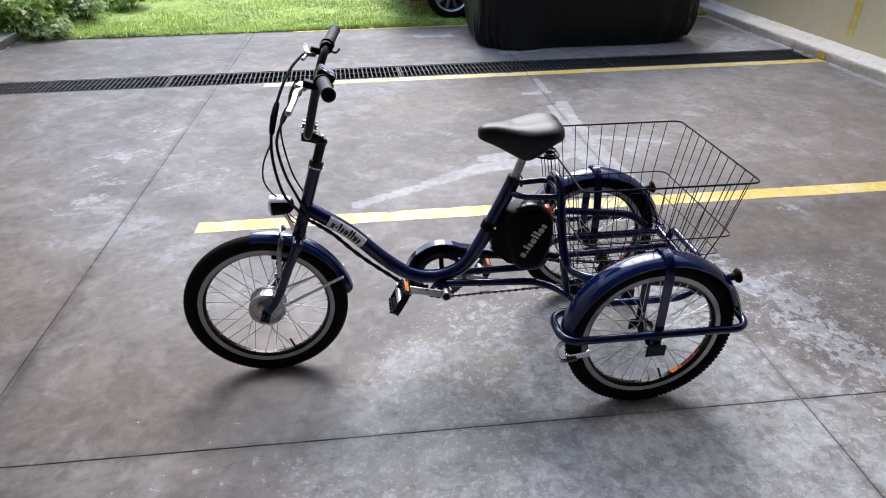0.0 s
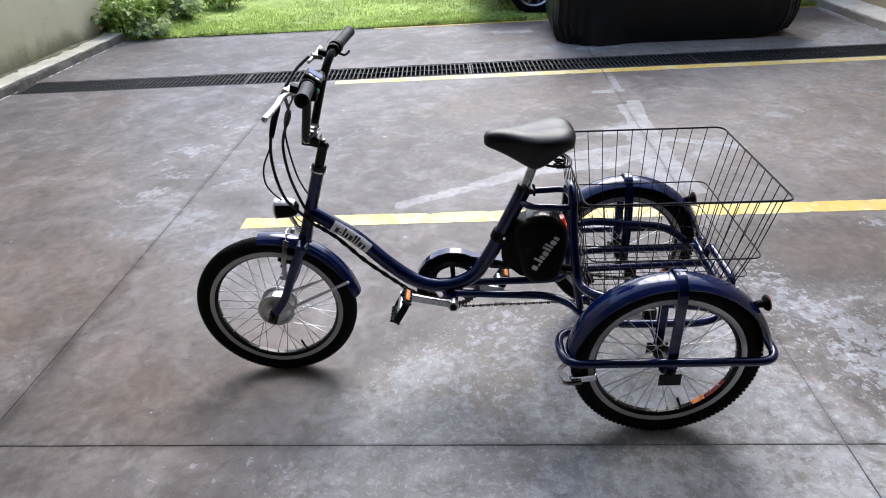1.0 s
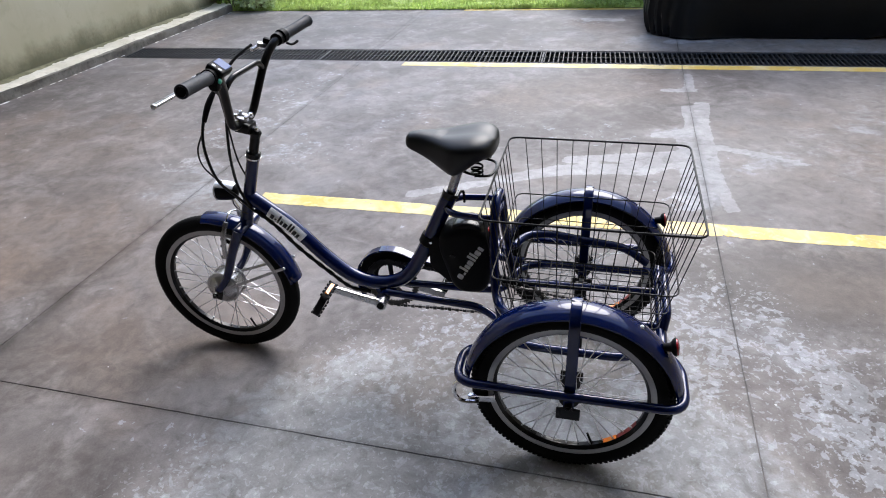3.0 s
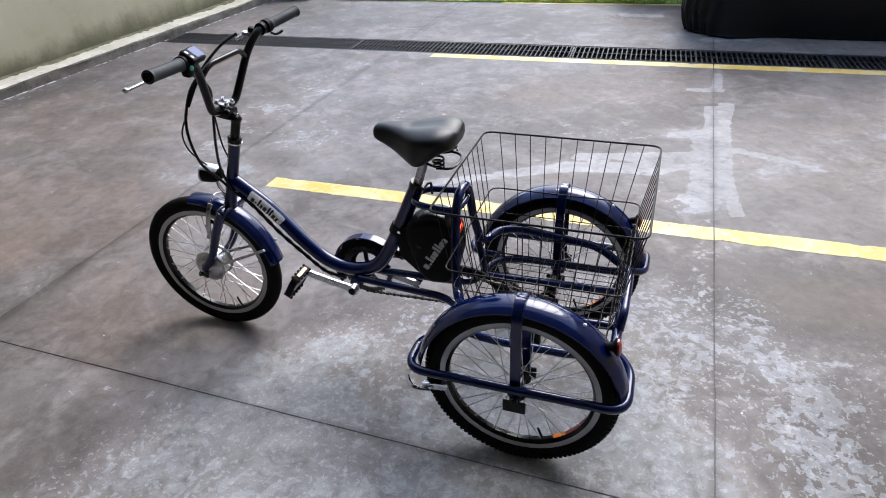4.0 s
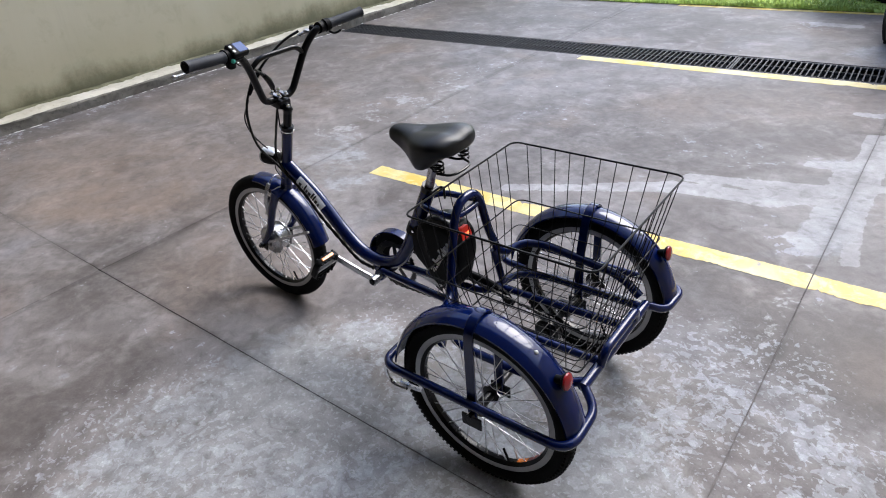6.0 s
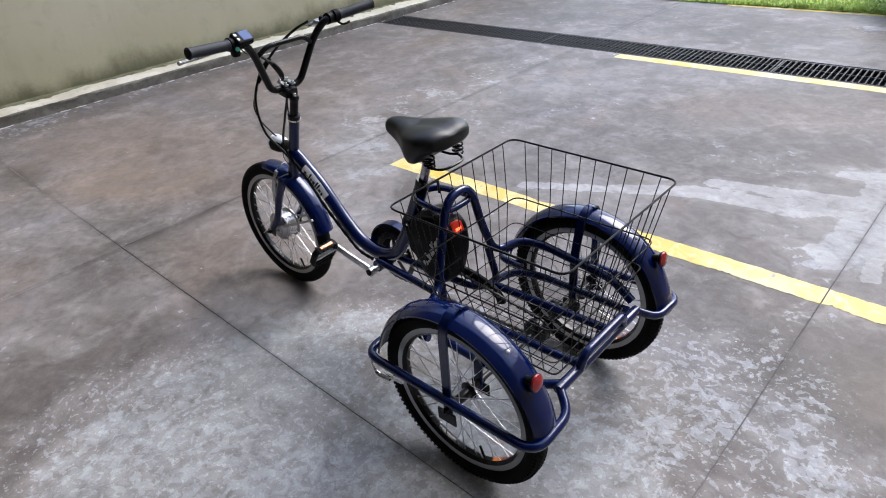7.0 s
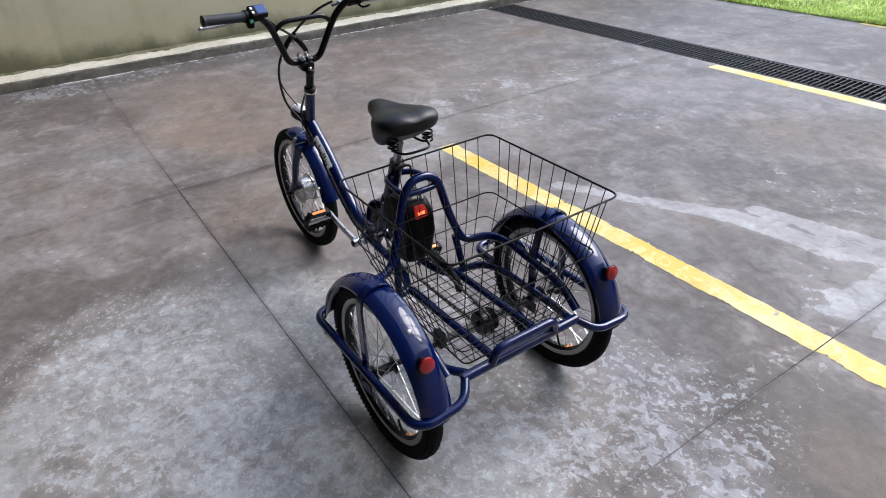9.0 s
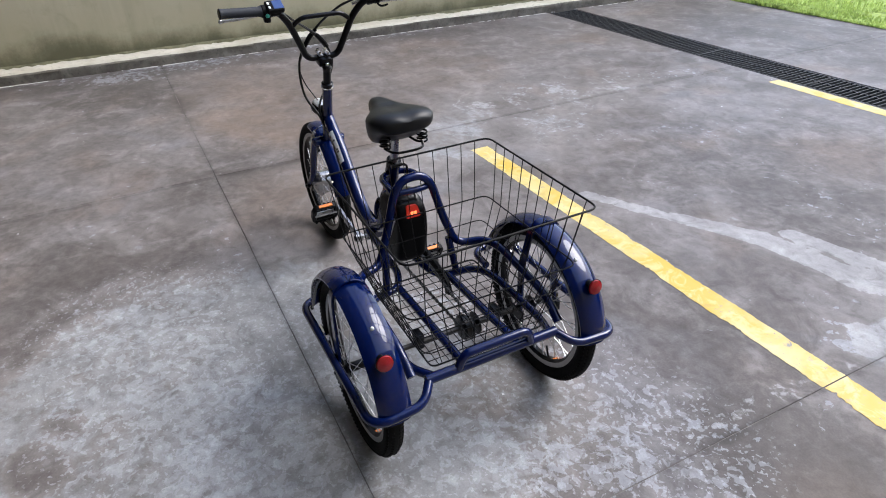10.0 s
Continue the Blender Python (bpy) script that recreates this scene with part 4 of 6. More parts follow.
rng = np.random.default_rng(5)
count = 42000
verts, faces = [], []
for i in range(count):
    x = rng.uniform(-4.4, 4.4)
    y = lawn_edge(x) - 0.015 + 4.2 * rng.random() ** 1.9
    clump = noise.noise((x * 1.6, y * 1.6, 3)) + 0.6 * noise.noise((x * 5, y * 5, 8))
    if clump < -0.42 and rng.random() < 0.75:
        continue
    h = (0.018 + 0.032 * max(0, clump + 0.3)) * rng.uniform(0.6, 1.3)
    a, lean = rng.uniform(0, 6.283), rng.uniform(0.1, 0.8) * h
    w = rng.uniform(0.003, 0.0065)
    dx, dy = math.cos(a), math.sin(a)
    z = 0.012 + 0.035 * (noise.noise((x * 0.9, y * 0.9, 1)) + 0.5 * noise.noise((x * 3, y * 3, 4))) * 0.6
    n0 = len(verts)
    verts += [(x - dy * w, y + dx * w, z - 0.01), (x + dy * w, y - dx * w, z - 0.01), (x + dx * lean * 0.4 + dy * w * 0.8, y + dy * lean * 0.4 - dx * w * 0.8, z + h * 0.6),
              (x + dx * lean * 0.4 - dy * w * 0.8, y + dy * lean * 0.4 + dx * w * 0.8, z + h * 0.6), (x + dx * lean, y + dy * lean, z + h)]
    faces += [(n0, n0 + 1, n0 + 2, n0 + 3), (n0 + 3, n0 + 2, n0 + 4)]
me = bpy.data.meshes.new("grass")
me.from_pydata(verts, [], faces)
me.materials.append(GRASS)
tagged(new("grass", me), "bright green uneven lawn grass", "grass", kind="stuff")


def shrub(at, radius, height, n_leaves, size, mat, label, seed):
    """Many thin stalks from one root, each with folded leaves along its upper part."""
    r = random.Random(seed)
    root = thing("shrub", Matrix.Translation(at), label, "shrub", "shrubs by the wall")
    bm = bmesh.new()
    tips = []
    for k in range(26):
        a, rad = r.uniform(0, 6.283), radius * math.sqrt(r.random())
        h = height * r.uniform(0.45, 1.0) * (1 - 0.35 * rad / radius)
        tip = Vector((rad * math.cos(a), rad * math.sin(a), h))
        base = Vector((tip.x * 0.35, tip.y * 0.35, -0.02))
        bend = base.lerp(tip, 0.55) + Vector((r.uniform(-.03, .03), r.uniform(-.03, .03), 0.04))
        pts = spline([base, bend, tip], 4)
        sweep(bm, pts, [0.005 - 0.0035 * i / (len(pts) - 1) for i in range(len(pts))], 5)
        tips.append(pts)
    part("stalks", bm, STALK, root)
    bm = bmesh.new()
    for k in range(n_leaves):
        pts = r.choice(tips)
        p = pts[r.randrange(len(pts) // 3, len(pts))] + Vector((r.gauss(0, 0.035), r.gauss(0, 0.035), r.gauss(0, 0.025)))
        if p.z < 0.015:
            p.z = 0.015 + r.random() * 0.03
        L_, w = size * r.uniform(0.6, 1.3), size * r.uniform(0.28, 0.46)
        m = Matrix.Translation(p) @ Euler((r.uniform(-0.9, 0.5), r.uniform(-0.7, 0.7), r.uniform(0, 6.283))).to_matrix().to_4x4()
        q = [bm.verts.new(m @ Vector(v)) for v in ((0, 0, 0), (w, L_ * 0.45, 0.012), (0, L_, -0.012), (-w, L_ * 0.45, 0.012), (0, L_ * 0.5, 0))]
        bm.faces.new((q[0], q[1], q[4]))
        bm.faces.new((q[1], q[2], q[4]))
        bm.faces.new((q[2], q[3], q[4]))
        bm.faces.new((q[3], q[0], q[4]))
    part("leaves", bm, mat, root)
    return root


shrub((-3.62, 7.42, 0.01), 0.34, 0.55, 620, 0.085, LEAF, "low leafy green shrub at the wall's end", 1)
shrub((-3.32, 7.36, 0.01), 0.22, 0.22, 260, 0.070, LEAF_PALE, "pale variegated low plant at the concrete's edge", 2)
shrub((-3.72, 8.10, 0.01), 0.42, 0.75, 700, 0.10, LEAF, "taller dark green shrub beside the lawn", 3)
shrub((-3.30, 8.25, 0.01), 0.34, 0.40, 420, 0.080, LEAF_PALE, "pale green shrub beside the lawn", 4)
shrub((-3.05, 9.00, 0.01), 0.36, 0.45, 420, 0.090, LEAF, "round green shrub beside the lawn", 5)
shrub((-3.75, 9.10, 0.01), 0.45, 0.85, 620, 0.10, LEAF, "tall green shrub before the garden wall", 6)

# vehicle under a black cover: a rounded form with folds that hang to the ground
def draped():
    x0, x1, y0, y1, top = 1.06, 3.36, 6.34, 7.42, 1.12
    cx, cy, hx, hy = (x0 + x1) / 2, (y0 + y1) / 2, (x1 - x0) / 2, (y1 - y0) / 2
    bm = bmesh.new()
    na, nz = 150, 26
    rings = []
    for k in range(nz + 1):
        v = k / nz
        ring_ = []
        for i in range(na):
            a = 2 * math.pi * i / na
            c, s = math.cos(a), math.sin(a)
            e = 0.30
            ux, uy = math.copysign(abs(c) ** e, c), math.copysign(abs(s) ** e, s)
            tuck = 1 - 0.055 * max(0, 1 - v * 5) ** 1.5 - 0.25 * max(0, v - 0.55) ** 1.6
            fold = 0.018 * noise.noise((ux * 9 + uy * 4, uy * 8, v * 1.3)) + 0.010 * math.sin(a * 31 + 3 * noise.noise((a * 2, v, 0))) * max(0, 1 - v * 1.8)
            lift = max(0.0, ux - 0.55) * 0.14 * max(0, 1 - v * 4)
            fold += 0.11 * math.exp(-((cx + ux * hx - 1.50) / 0.22) ** 2) * max(0.0, -uy) * max(0, 1 - v * 2.6) ** 1.5
            crease = max(0.0, -ux - 0.35) * max(0.0, -uy) * max(0, 1 - v * 2.2)
            fold += crease * (0.05 * noise.noise((a * 14, v * 5, 3)) + 0.03)
            z = v * top + lift + (0.012 + 0.02 * abs(noise.noise((a * 5, 2, 0))) if k == 0 else 0)
            sag = 0.04 * noise.noise((a * 3, 1, v * 2))
            ring_.append(bm.verts.new((cx + ux * (hx * tuck + fold + sag * 0.3), cy + uy * (hy * tuck + fold + sag * 0.3), z)))
        rings.append(ring_)
    for a, b in zip(rings, rings[1:]):
        for i in range(na):
            bm.faces.new((a[i], a[(i + 1) % na], b[(i + 1) % na], b[i]))
    bm.faces.new(rings[-1])
    bm.faces.new(rings[0][::-1])
    hem = [v.co.copy() for v in rings[0]]
    return bm, hem


covered = thing("covered_vehicle", Matrix.Identity(4), "vehicle wrapped in a creased black cover on the concrete", "covered vehicle")
cloth, hem_line = draped()
part("cover", cloth, COVER, covered)
bm = bmesh.new()
sweep(bm, hem_line + hem_line[:1], [0.007] * (len(hem_line) + 1), 6)
part("hem", bm, COVER, covered, "gathered black hem near the ground")


def parked_car(m):
    car = thing("car", m, "dark red parked car with alloy wheels on the lawn", "car")
    bm = bmesh.new()
    prof = [(-0.60, 0.20), (-0.66, 0.45), (-0.62, 0.66), (-0.30, 0.80), (0.30, 0.92), (1.05, 1.40), (1.80, 1.47), (2.60, 1.42), (3.10, 1.10), (3.32, 0.95), (3.36, 0.55), (3.30, 0.20)]
    prof = [(p.x, p.z) for p in fillet([(x, 0, z) for x, z in prof], 0.12, 4, True)]
    prism(bm, prof, 0.02, 1.72, 0.10, 4)
    part("body", bm, CAR_RED, car)
    for y in (0.012, 1.728):
        bm = bmesh.new()
        win = [(p.x, p.z) for p in fillet([(0.45, 0, 0.93), (1.10, 0, 1.34), (1.80, 0, 1.40), (2.50, 0, 1.36), (2.90, 0, 1.02)], 0.08, 4, True)]
        prism(bm, win, y - 0.004, y + 0.004)
        part("side_window", bm, CAR_GLASS, car)
        bm = bmesh.new()
        box(bm, (2.2, 0.05, 0.12), Matrix.Translation((1.28, y, 0.25)), 0.02)
        part("sill", bm, BLACK_PLASTIC, car)
    for x in (0.0, 2.58):
        for y, s_ in ((0.06, -1), (1.68, 1)):
            bm = bmesh.new()
            c = Matrix.Translation((x, y, 0.295))
            lathe(bm, [(0.218, -0.09), (0.235, -0.10), (0.280, -0.095), (0.295, -0.07), (0.295, 0.07), (0.280, 0.095), (0.218, 0.09)], 40, c, closed_profile=True)
            w = part("wheel", bm, RUBBER, car)
            bm = bmesh.new()
            lathe(bm, [(0.214, -0.088), (0.214, 0.085), (0.195, 0.08), (0.195, -0.075)], 40, c, closed_profile=True)
            lathe(bm, [(0.0, s_ * 0.07), (0.045, s_ * 0.07), (0.05, s_ * 0.05), (0.0, s_ * 0.05)], 20, c)
            for k in range(10):
                a = radians(36 * k)
                d = Vector((math.cos(a), 0, math.sin(a)))
                o = Vector((x, y + s_ * 0.062, 0.295))
                sweep(bm, [o + d * 0.035, o + d * 0.205], 0, flat=(0.032, 0.018, (0, 1, 0)))
            part("alloy_rim", bm, ALLOY, w, "silver spoked alloy rim")
            bm = bmesh.new()
            lathe(bm, [(0.0, s_ * 0.0), (0.195, s_ * 0.0), (0.195, s_ * 0.01), (0.0, s_ * 0.01)], 24, c)
            part("brake_disc", bm, IRON, w)
            bm = bmesh.new()
            lathe(bm, [(0.36, -0.012), (0.36, 0.012), (0.33, 0.012), (0.33, -0.012)], 24, Matrix.Translation((x, y + s_ * 0.052, 0.295)), (0, 180), True)
            part("wheel_arch", bm, BLACK_PLASTIC, car)
    return car


parked_car(pose(1.00, 7.86, 0.015, 0, 0, 3.5))

# ---- the tricycle: x runs to its rear, y to its right-hand side, z up; origin under the rear axle ----
trike = thing("tricycle", pose(0.815, 1.824, 0, 0, 0, 0.6), "dark blue electric tricycle with black wire basket, parked on concrete", "tricycle")
FRONT = Vector((-1.195, -0.006, 0.264))
R_FRONT, R_REAR = 0.264, 0.266
TRACK = 0.310


def wheel(name, at, radius, knobs, hub_kind, label, turn=0.0):
    rim_r = radius - 0.0455
    bm = bmesh.new()
    rim_prof = [(rim_r - 0.0225, -0.006), (rim_r - 0.0150, -0.0148), (rim_r - 0.0135, -0.0158), (rim_r + 0.002, -0.0165), (rim_r + 0.008, -0.012), (rim_r - 0.004, -0.010),
                (rim_r - 0.004, 0.010), (rim_r + 0.008, 0.012), (rim_r + 0.002, 0.0165), (rim_r - 0.0135, 0.0158), (rim_r - 0.0150, 0.0148), (rim_r - 0.0225, 0.006)]
    lathe(bm, rim_prof, 72, closed_profile=True)
    w = part(name, bm, RIM_ALLOY, trike, label)
    w.matrix_basis = Matrix.Translation(at) @ Matrix.Rotation(radians(turn), 4, 'Z')
    bm = bmesh.new()
    lathe(bm, [(rim_r - 0.0148, -0.0154), (rim_r - 0.0232, -0.0066), (rim_r - 0.0236, 0.0), (rim_r - 0.0232, 0.0066), (rim_r - 0.0148, 0.0154)], 72)
    for f in [f for f in bm.faces if len(f.verts) > 4]:
        bm.faces.remove(f)
    part("rim_bed", bm, BLACK_PAINT, w, "black inner face of the rim")
    # tyre: rounded section with raised tread blocks
    bm = bmesh.new()
    sec = []
    hw, rs = 0.0250, 0.0258
    for i in range(17):
        a = radians(-138 + 276 * i / 16)
        sec.append((radius - rs + rs * math.cos(a), hw * math.sin(a)))
    lathe(bm, sec, 72, closed_profile=True)
    rowsets = ((-0.0215, 0.0), (-0.010, 0.5), (0.010, 0.0), (0.0215, 0.5)) if knobs else ((-0.012, 0.0), (0.012, 0.5))
    count = 108 if knobs else 120
    for y, off in rowsets:
        for i in range(count):
            a = 2 * math.pi * (i + off) / count
            rr = radius - rs + math.sqrt(max(0.0, rs * rs - y * y)) + (-0.0004 if knobs else -0.0010)
            tilt = -math.degrees(math.asin(max(-1, min(1, y / rs))))
            m = Matrix.Rotation(-a, 4, 'Y') @ Matrix.Translation((rr, y, 0)) @ Matrix.Rotation(radians(-tilt), 4, 'Z')
            bmesh.ops.create_cube(bm, size=1.0, matrix=m @ Matrix.Diagonal((0.0060 if knobs else 0.003, 0.0070, 0.0070 if knobs else 0.0075, 1)))
    part("tyre", bm, RUBBER, w, "black knobbly rubber tyre" if knobs else "black street rubber tyre")
    # hub
    bm = bmesh.new()
    if hub_kind == "motor":
        lathe(bm, [(0.0, -0.052), (0.010, -0.052), (0.012, -0.046), (0.034, -0.044), (0.046, -0.036), (0.050, -0.030), (0.059, -0.029), (0.060, -0.024),
                   (0.052, -0.022), (0.052, 0.022), (0.060, 0.024), (0.059, 0.029), (0.050, 0.030), (0.046, 0.036), (0.034, 0.044), (0.012, 0.046), (0.010, 0.052), (0.0, 0.052)], 36)
        part("hub_motor", bm, ALLOY, w, "round brushed alloy hub motor")
        flange, fy = 0.055, 0.026
    else:
        lathe(bm, [(0.0, -0.045), (0.012, -0.045), (0.014, -0.036), (0.026, -0.034), (0.026, -0.030), (0.014, -0.026), (0.014, 0.026), (0.026, 0.030),
                   (0.026, 0.034), (0.014, 0.036), (0.012, 0.045), (0.0, 0.045)], 24)
        part("hub", bm, BLACK_PAINT, w, "black steel wheel hub")
        flange, fy = 0.022, 0.032
    for i in range(36):
        side = -1 if i % 2 else 1
        k = i // 2
        a = 2 * math.pi * i / 36
        lean = (1 if k % 2 else -1) * (0.55 if hub_kind == "motor" else 1.15)
        bm = bmesh.new()
        p0 = Vector((flange * math.cos(a + lean), side * fy, flange * math.sin(a + lean)))
        p1 = Vector(((rim_r - 0.022) * math.cos(a), side * 0.003, (rim_r - 0.022) * math.sin(a)))
        rod(bm, p0, p1, 0.00115, 5)
        rod(bm, p1 + (p0 - p1) * 0.06, p1, 0.0021, 6)
        part("spoke", bm, STEEL, w)
    # rim stickers and valve
    if hub_kind != "motor":
        bm = bmesh.new()
        lathe(bm, [(rim_r - 0.0245, -0.0075), (rim_r - 0.0248, 0.0), (rim_r - 0.0245, 0.0075)], 8, arc=(-46, -24))
        part("rim_sticker", bm, RIM_STICKER_RED, w, "red sticker on the rim")
        bm = bmesh.new()
        lathe(bm, [(rim_r - 0.0245, -0.0075), (rim_r - 0.0248, 0.0), (rim_r - 0.0245, 0.0075)], 8, arc=(-59, -47))
        part("rim_sticker", bm, ORANGE_LENS, w, "orange sticker on the rim")
    bm = bmesh.new()
    rod(bm, Vector((0.35, 0, -0.93)) * (rim_r - 0.02), Vector((0.35, 0, -0.93)) * (rim_r - 0.06), 0.0035, 8)
    part("valve", bm, BLACK_PLASTIC, w)
    return w


wheel("front_wheel", FRONT, R_FRONT, False, "motor", "spoked alloy front wheel with a hub motor", 2.0)
for sgn in (-1, 1):
    wheel("rear_wheel", Vector((0, sgn * TRACK, R_REAR)), R_REAR, True, "plain", "spoked alloy rear wheel under a blue mudguard")


def mudguard(name, at, r, half, arc, label):
    """A thin curved guard with rolled rims."""
    bm = bmesh.new()
    outer, inner = [], []
    for i in range(9):
        v = -1 + 2 * i / 8
        outer.append((r - 0.016 * abs(v) ** 2.6, v * half))
        inner.append((r - 0.003 - 0.016 * abs(v) ** 2.6, v * (half - 0.002)))
    prof = outer + [(r - 0.021, half - 0.001)] + inner[::-1] + [(r - 0.021, -half + 0.001)]
    lathe(bm, prof, 40, Matrix.Translation(at), arc, True)
    return part(name, bm, BLUE, trike, label)


front_guard = mudguard("front_mudguard", FRONT + Vector((0.010, 0, -0.004)), R_FRONT + 0.018, 0.038, (95, 12), "dark blue front mudguard")
for sgn in (-1, 1):
    g = mudguard("rear_mudguard", Vector((0, sgn * TRACK, R_REAR)), R_REAR + 0.022, 0.045, (171, 6), "glossy dark blue rear mudguard")
    bm = bmesh.new()
    bmesh.ops.create_uvsphere(bm, u_segments=12, v_segments=8, radius=0.0055, matrix=Matrix.Translation((0.1575, sgn * TRACK, 0.508)))
    part("bolt", bm, WHITE_SEAL, g)

# ---- main frame ----
HEAD_LO, HEAD_HI = Vector((-1.060, 0, 0.535)), Vector((-0.993, 0, 0.742))
AX = (HEAD_HI - HEAD_LO).normalized()
frame_bm = bmesh.new()
main = spline([(-1.040, 0, 0.617), (-0.985, 0, 0.578), (-0.905, 0, 0.517), (-0.805, 0, 0.413), (-0.720, 0, 0.348), (-0.628, 0, 0.331), (-0.545, 0, 0.362),
               (-0.488, 0, 0.443), (-0.440, 0, 0.545), (-0.384, 0, 0.668)], 6)
sweep(frame_bm, main, 0.0230, 16)
frame_part = part("main_tube", frame_bm, BLUE, trike, "dark blue step-through main tube")
bm = bmesh.new()
sweep(bm, [HEAD_LO, HEAD_LO + AX * 0.006, HEAD_HI - AX * 0.006, HEAD_HI], [0.0210, 0.0190, 0.0190, 0.0210], 16)
part("head_tube", bm, BLUE, trike)
bm = tube([Vector((-0.388, 0, 0.660)), Vector((-0.380, 0, 0.680))], 0.0235, 14)
rod(bm, (-0.362, -0.018, 0.668), (-0.362, 0.018, 0.668), 0.006)
sweep(bm, fillet([(-0.362, 0.016, 0.668), (-0.352, 0.03, 0.668), (-0.35, 0.03, 0.63)], 0.008), 0.004, 8)
part("seat_clamp", bm, BLACK_PAINT, trike)
bm = bmesh.new()
rod(bm, (-0.612, -0.036, 0.298), (-0.612, 0.036, 0.298), 0.021, 18)
prism(bm, [(-0.655, 0.335), (-0.565, 0.345), (-0.585, 0.29), (-0.635, 0.29)], -0.012, 0.012)
part("bottom_bracket", bm, BLUE, trike)
for sgn in (-1, 1):
    stay = fillet([(-0.600, sgn * 0.030, 0.318), (-0.300, sgn * 0.046, 0.312), (-0.238, sgn * 0.075, 0.300), (-0.196, sgn * 0.195, 0.318), (-0.10, sgn * 0.215, 0.322),
                   (0.14, sgn * 0.215, 0.322), (0.228, sgn * 0.180, 0.348)], 0.05, 6)
    part("chain_stay", tube(stay, 0.0125, 12), BLUE, trike)
    rail = fillet([(-0.205, sgn * 0.085, 0.325), (0.228, sgn * 0.085, 0.340)], 0.01)
    part("platform_tube", tube(rail, 0.0125, 12), BLUE, trike)
hoop = [(0.20, -0.232, 0.345), (0.13, -0.236, 0.395), (-0.12, -0.236, 0.425), (-0.19, -0.215, 0.425), (-0.228, -0.135, 0.410), (-0.243, -0.095, 0.52), (-0.246, -0.062, 0.640), (-0.246, -0.030, 0.676)]
hoop = hoop + [(x, -y, z) for x, y, z in hoop[::-1]]
part("rear_hoop", tube(fillet(hoop, 0.05, 6), 0.0135, 12), BLUE, trike, "bent blue tube hoop behind the battery")
for sgn in (-1, 1):
    part("hoop_brace", tube([(-0.236, sgn * 0.11, 0.44), (-0.215, sgn * 0.125, 0.318)], 0.012, 10), BLUE, trike)
ring = [(-0.395, 0.0, 0.632), (-0.372, -0.045, 0.634), (-0.320, -0.058, 0.634), (-0.25, -0.052, 0.634), (-0.25, 0.052, 0.634), (-0.320, 0.058, 0.634), (-0.372, 0.045, 0.634)]
part("battery_guard", tube(spline(ring, 6, True), 0.010, 10, True), BLUE, trike, "blue tube ring over the battery")

# rear cross bar, its raised handle, wheel bumpers and struts
part("cross_bar", tube([(0.230, -0.205, 0.348), (0.230, 0.200, 0.348)], 0.0145, 12), BLUE, trike)
loop = fillet([(0.234, -0.112, 0.352), (0.240, -0.098, 0.398), (0.240, 0.098, 0.398), (0.234, 0.112, 0.352)], 0.028, 6)
part("grab_handle", tube(loop, 0.0125, 12), BLUE, trike)
for sgn in (-1, 1):
    b = fillet([(0.230, sgn * 0.196, 0.348), (0.280, sgn * 0.235, 0.322), (0.283, sgn * 0.377, 0.312), (-0.298, sgn * 0.377, 0.312), (-0.302, sgn * 0.238, 0.312), (-0.19, sgn * 0.226, 0.318)], 0.055, 7)
    part("wheel_bumper", tube(b, 0.0125, 12), BLUE, trike, "blue tube bumper round the rear wheel")
    top = R_REAR + 0.029
    arch = fillet([(0, sgn * 0.364, 0.235), (0, sgn * 0.362, 0.50), (0, sgn * 0.358, R_REAR + 0.268), (0, sgn * 0.332, R_REAR + top), (0, sgn * 0.288, R_REAR + top), (0, sgn * 0.264, R_REAR + 0.266),
                   (0, sgn * 0.236, 0.42), (0, sgn * 0.236, 0.235)], 0.03, 4)
    part("wheel_strut", tube(arch, 0, flat=(0.028, 0.008, (0, sgn, 0.02))), BLUE, trike, "flat blue strut bent over the mudguard")
    for y in (0.370, 0.230):
        bm = bmesh.new()
        box(bm, (0.062, 0.006, 0.040), Matrix.Translation((0, sgn * y, 0.244)), 0.002, 1)
        rod(bm, (0, sgn * (y - 0.008), 0.266), (0, sgn * (y + 0.008), 0.266), 0.011, 6)
        rod(bm, (0, sgn * (y - 0.012), 0.266), (0, sgn * (y + 0.012), 0.266), 0.005, 10)
        part("axle_plate", bm, BLACK_PAINT, trike)
    # parking brake catch on the bumper end
bm = bmesh.new()
rod(bm, (0, -0.372, 0.266), (0, 0.372, 0.266), 0.0085, 14)
axle = part("rear_axle", bm, CHAIN, trike, "dark steel rear axle")
bm = bmesh.new()
lathe(bm, [(0.0, 0.02), (0.034, 0.02), (0.040, 0.026), (0.040, 0.042), (0.034, 0.046), (0.0, 0.046)], 24, Matrix.Translation((0, 0.0, 0.266)))
lathe(bm, [(0.0, 0.072), (0.036, 0.072), (0.036, 0.076), (0.0, 0.076)], 24, Matrix.Translation((0, 0.0, 0.266)))
part("differential", bm, BLACK_PAINT, axle, "black drive hub on the rear axle")
for y in (-0.12, 0.14):
    bm = bmesh.new()
    box(bm, (0.040, 0.024, 0.052), Matrix.Translation((0, y, 0.282)), 0.006)
    part("axle_bearing", bm, BLACK_PAINT, axle)

